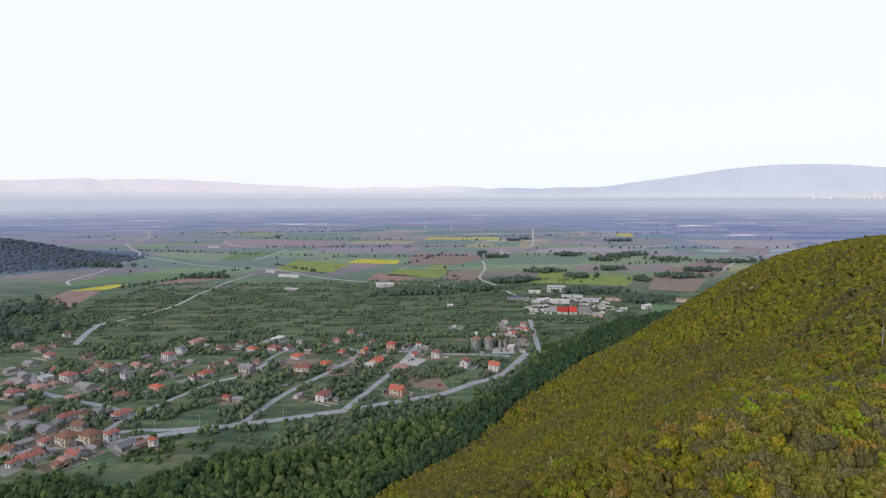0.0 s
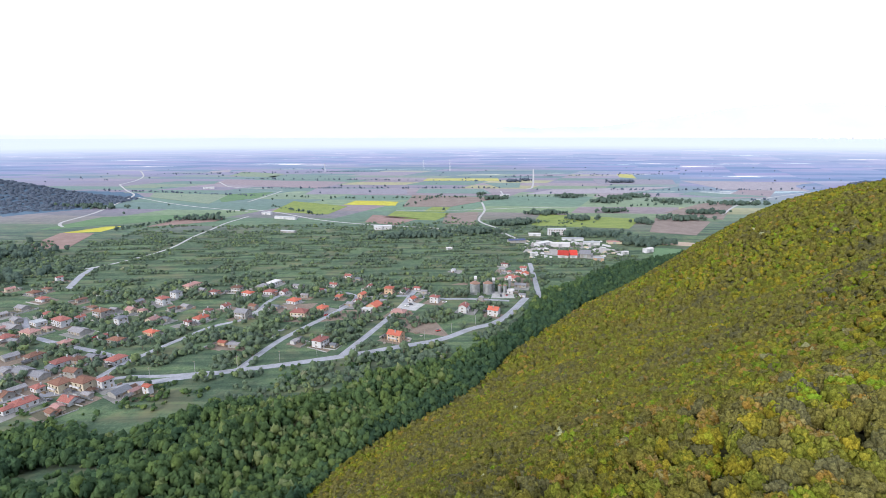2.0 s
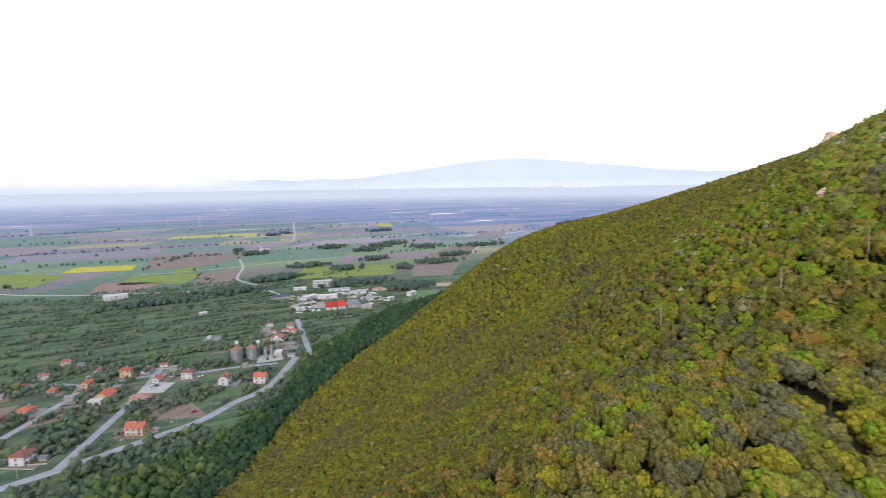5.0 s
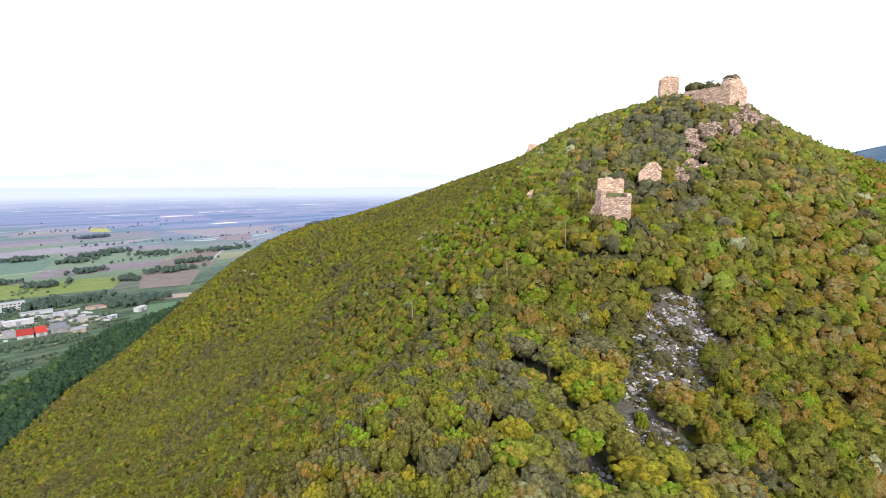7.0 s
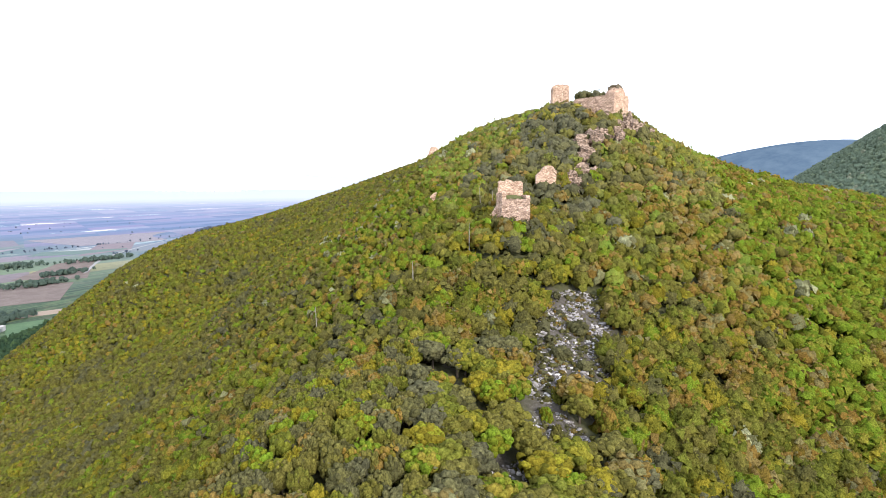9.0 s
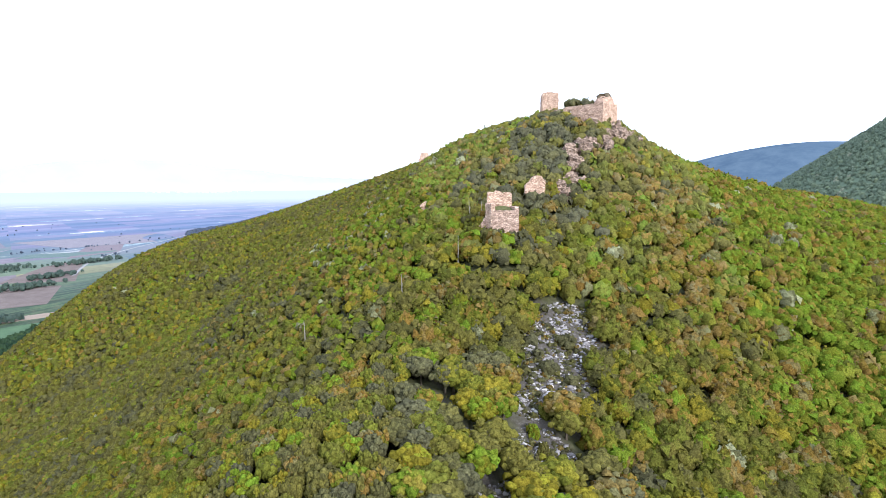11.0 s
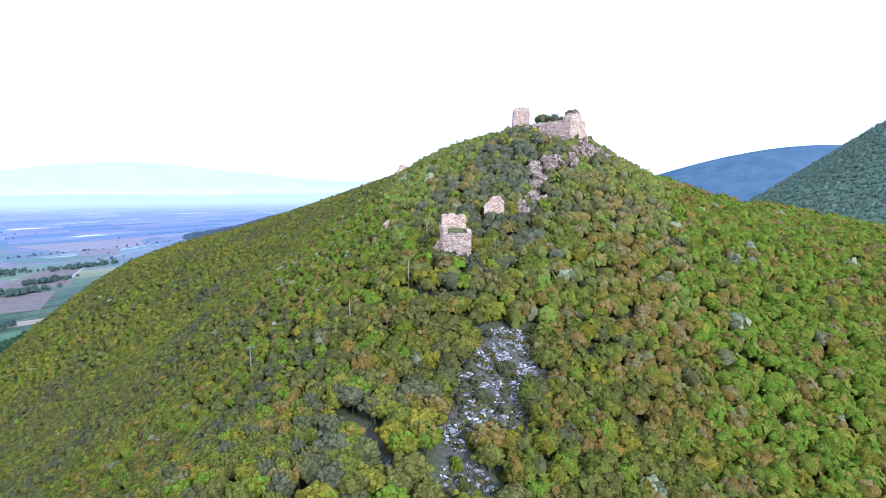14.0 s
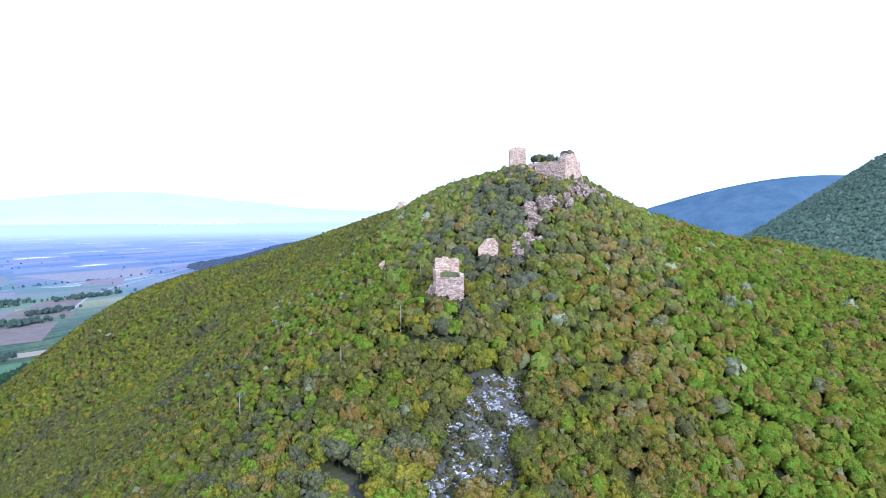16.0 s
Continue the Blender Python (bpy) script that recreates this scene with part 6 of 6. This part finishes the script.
def build_gardens():
    rng = np.random.default_rng(31)
    x, y = rng.uniform(-340, 120, 10500), rng.uniform(300, 560, 10500)
    keep = (land(x, y) < 3) & (patchy(x, y, 38, 6.0) > -0.05) & ~within(x, y, BELT) & (y > 330 + 0.28 * x * (x > -120) + 0.25 * (x + 120) * (x < -120))
    x, y = x[keep], y[keep]
    keep = clear_of(x, y, 1.6)
    x, y = x[keep][:3000], y[keep][:3000]
    order = rng.permutation(len(x))
    single, rest = order[:170], order[170:]
    wood("garden_shrubs", ROUGH + COARSE[:2], crowns(x[rest], y[rest], rng, 1.0, 2.9, 1.1, 0.45, 0.2), M_LEAF_VALLEY, "green garden shrubs and fruit trees among the houses", "shrubs")
    models = [tree_thing("garden_tree", tree_mesh(k + 20, MIDDLE[k], M_LEAF_GARDEN), "leafy green garden tree among the houses", "garden trees") for k in range(5)]
    for i, k in enumerate(single):
        m = Matrix.Translation((x[k], y[k], land(x[k:k + 1], y[k:k + 1])[0])) @ Matrix.Rotation(rng.uniform(0, 6.28), 4, "Z")
        if i < 5:
            tree = models[i]
            tree.matrix_basis = m
        else:
            tree = copy_thing(models[i % 5], m)
        s = rng.uniform(2.2, 4.0)
        tree.scale = (s, s, s * rng.uniform(1.0, 1.35))


build_gardens()


def build_rough_ground():
    """Scrub and rank growth on the strip between the road and the wood."""
    rng = np.random.default_rng(37)
    x, y = rng.uniform(-300, 60, 5200), rng.uniform(225, 400, 5200)
    verge = np.interp(x, [p[0] for p in MAIN_ROAD], [p[1] for p in MAIN_ROAD])
    keep = (land(x, y) < 4) & (y < verge - 6) & (patchy(x, y, 26, 12.0) > 0.10)
    x, y = x[keep], y[keep]
    keep = clear_of(x, y, 2.0)
    x, y = x[keep], y[keep]
    rows = crowns(x, y, rng, 0.7, 2.2, 0.9, 0.6, 0.2)
    wood("verge_scrub", ROUGH, rows, M_LEAF_BELT, "low green scrub and brambles on rough grass below the road", "shrubs")


build_rough_ground()


def build_hedges():
    """Lines of hedge and bush between the narrow plots beyond the village, and the thickets among them."""
    rng = np.random.default_rng(41)
    xs, ys = [], []
    for k, y0 in enumerate(np.arange(535, 940, 12.0)):
        x = np.arange(-470, 260, 3.1) + rng.uniform(-0.8, 0.8, 236)
        y = y0 + 0.06 * x + 4 * np.sin(x / 70 + k) + rng.normal(0, 0.7, len(x))
        keep = np.array([noise.noise((a / 42, k * 3.7, 4.0)) + 0.4 * noise.noise((a / 12, k * 1.9, 1.0)) for a in x]) > 0.0
        xs.append(x[keep])
        ys.append(y[keep])
    x, y = np.concatenate(xs), np.concatenate(ys)
    tx, ty, _ = scatter(-620, 320, 520, 1000, 7.0, 43)
    dense = patchy(tx, ty, 75, 9.0) + 0.55 * ((tx < -400) & (ty < 780)) + 0.30 * ((tx > -70) & (ty < 640)) > 0.56
    x, y = np.r_[x, tx[dense]], np.r_[y, ty[dense]]
    keep = (land(x, y) < 6) & ~within(x, y, BELT)
    x, y = x[keep], y[keep]
    keep = clear_of(x, y, 2.0) & (rng.random(len(x)) > ease(y, 800, 1000) * 0.75)
    x, y = x[keep], y[keep]
    wood("hedges", ROUGH, crowns(x, y, rng, 1.5, 3.2, 0.95, 0.40, 0.20) - (0, 0, 0.6, 0, 0, 0), M_LEAF_VALLEY, "green hedges and thickets between narrow plots", "hedges")


build_hedges()


def build_far_clumps():
    """Groves and lines of trees out on the plain."""
    rng = np.random.default_rng(51)
    rows = []
    for cx, cy, a, b, n in ((154, 1282, 26, 16, 60), (128, 1370, 10, 8, 12), (267, 1754, 26, 10, 40), (321, 1796, 18, 10, 25), (337, 1310, 30, 18, 70), (398, 1207, 30, 14, 60), (446, 1271, 26, 14, 50), (500, 1305, 34, 16, 70),
                           (359, 1053, 24, 12, 40), (220, 1027, 30, 14, 60), (275, 955, 22, 12, 40), (545, 1200, 36, 14, 60), (612, 1708, 44, 14, 60), (538, 1023, 40, 12, 60), (371, 913, 16, 12, 25), (450, 945, 40, 14, 60), (130, 905, 30, 12, 50),
                           (165, 920, 16, 10, 25), (240, 800, 40, 14, 70), (300, 740, 40, 20, 90), (-420, 980, 40, 10, 40), (-700, 1130, 60, 20, 50), (60, 830, 50, 14, 50), (-30, 800, 60, 16, 60), (480, 700, 60, 40, 120), (400, 640, 50, 30, 90),
                           (-500, 560, 70, 40, 160), (-560, 680, 60, 40, 130), (680, 1150, 60, 10, 60)):
        x, y = rng.normal(cx, a * 0.55, n), rng.normal(cy, b * 0.55, n)
        rows.append(crowns(x, y, rng, 3.4, 6.0, 1.15, 0.35, 0.14))
    for x0, y0, x1, y1, n in ((-900, 1500, -300, 1330, 60), (-500, 1560, 200, 1540, 70), (-250, 1300, 420, 1330, 70), (500, 1480, 1100, 1440, 50), (-60, 1140, 40, 1395, 25), (-650, 1900, 300, 1760, 70), (200, 1950, 900, 2050, 60), (-520, 860, -380, 1100, 50),
                              (-1100, 2150, -200, 2280, 70), (420, 1130, 820, 1240, 40), (-340, 1160, -200, 1010, 30)):
        t = rng.random(n)
        rows.append(crowns(x0 + (x1 - x0) * t + rng.normal(0, 3, n), y0 + (y1 - y0) * t + rng.normal(0, 3, n), rng, 1.5, 3.5, 1.3, 0.3, 0.15))
    x, y = rng.uniform(-1300, 1500, 130), rng.uniform(1050, 2500, 130)
    rows.append(crowns(x, y, rng, 1.5, 4.0, 1.2, 0.3, 0.15))
    rows = np.concatenate(rows)
    # groves beyond 1420 m take the haze-blue leaves
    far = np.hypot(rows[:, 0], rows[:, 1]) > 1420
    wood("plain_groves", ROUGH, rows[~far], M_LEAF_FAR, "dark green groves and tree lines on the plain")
    wood("distant_groves", ROUGH, rows[far], M_LEAF_BLUE, "groves far out on the plain, coloured blue for haze")


build_far_clumps()


def build_far_town():
    """The white houses of a town at the far edge of the plain."""
    rng = random.Random(57)
    bm = bmesh.new()
    for k in range(90):
        az, r = radians(rng.gauss(40.0, 1.9)), rng.uniform(4250, 4480)
        x, y = r * math.sin(az), 25 + r * math.cos(az)
        z = 152 * (1 - r / float(true_distance(r)))
        w, h = rng.uniform(5, 14), rng.uniform(5, 11)
        box(bm, x - w, y - w * 0.6, z - 3, x + w, y + w * 0.6, z + h)
    tagged(part("far_town", bm, M_TOWN), "pale houses of a distant town on the plain", "town", kind="stuff")


M_TOWN = plain_material("pale_town_walls", (0.62, 0.61, 0.62), (0.80, 0.79, 0.78), 0.05)
build_far_town()


def build_far_hills():
    """Woods on the hills that stand round: the dark knoll, the spur behind, the mountain to the east."""
    rng = np.random.default_rng(61)
    rows = []
    x, y, r_ = scatter(-1600, -560, 900, 1600, 10, 62)
    keep = (mound(x, y, -1070, 1230, 58, 165, 110) > 4) & (y < 1300)
    rows.append(crowns(x[keep], y[keep], rng, 6, 8.5, 0.7, 0.4, 0.2) - (0, 0, 4.6, 0, 0, 0))
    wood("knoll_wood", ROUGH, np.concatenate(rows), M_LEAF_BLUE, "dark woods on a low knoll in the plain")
    x, y, r_ = scatter(560, 1000, -340, 40, 5.6, 63)
    keep = (land(x, y) > 20) & (x < 930)
    rows = crowns(x[keep], y[keep], rng, 2.8, 3.9, 1.2, 0.30, 0.22) - (0, 0, 2.6, 0, 0, 0)
    rows[:, 5] = np.where(rng.random(len(rows)) > 0.97, 1.0, rows[:, 5])
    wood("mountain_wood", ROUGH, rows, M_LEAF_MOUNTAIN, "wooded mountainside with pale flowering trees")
    x, y, r_ = scatter(1060, 1720, 720, 1660, 10, 64)
    keep = (mound(x, y, 1508, 1235, 78, 195, 195) > 8) & (0.78 * (x - 1508) + 0.62 * (y - 1235) < 70)
    wood("spur_wood", ROUGH, crowns(x[keep], y[keep], rng, 6, 8.5, 0.8, 0.4, 0.2) - (0, 0, 5.0, 0, 0, 0), M_LEAF_BLUE, "wooded spur beyond the castle hill, coloured blue for haze")


build_far_hills()
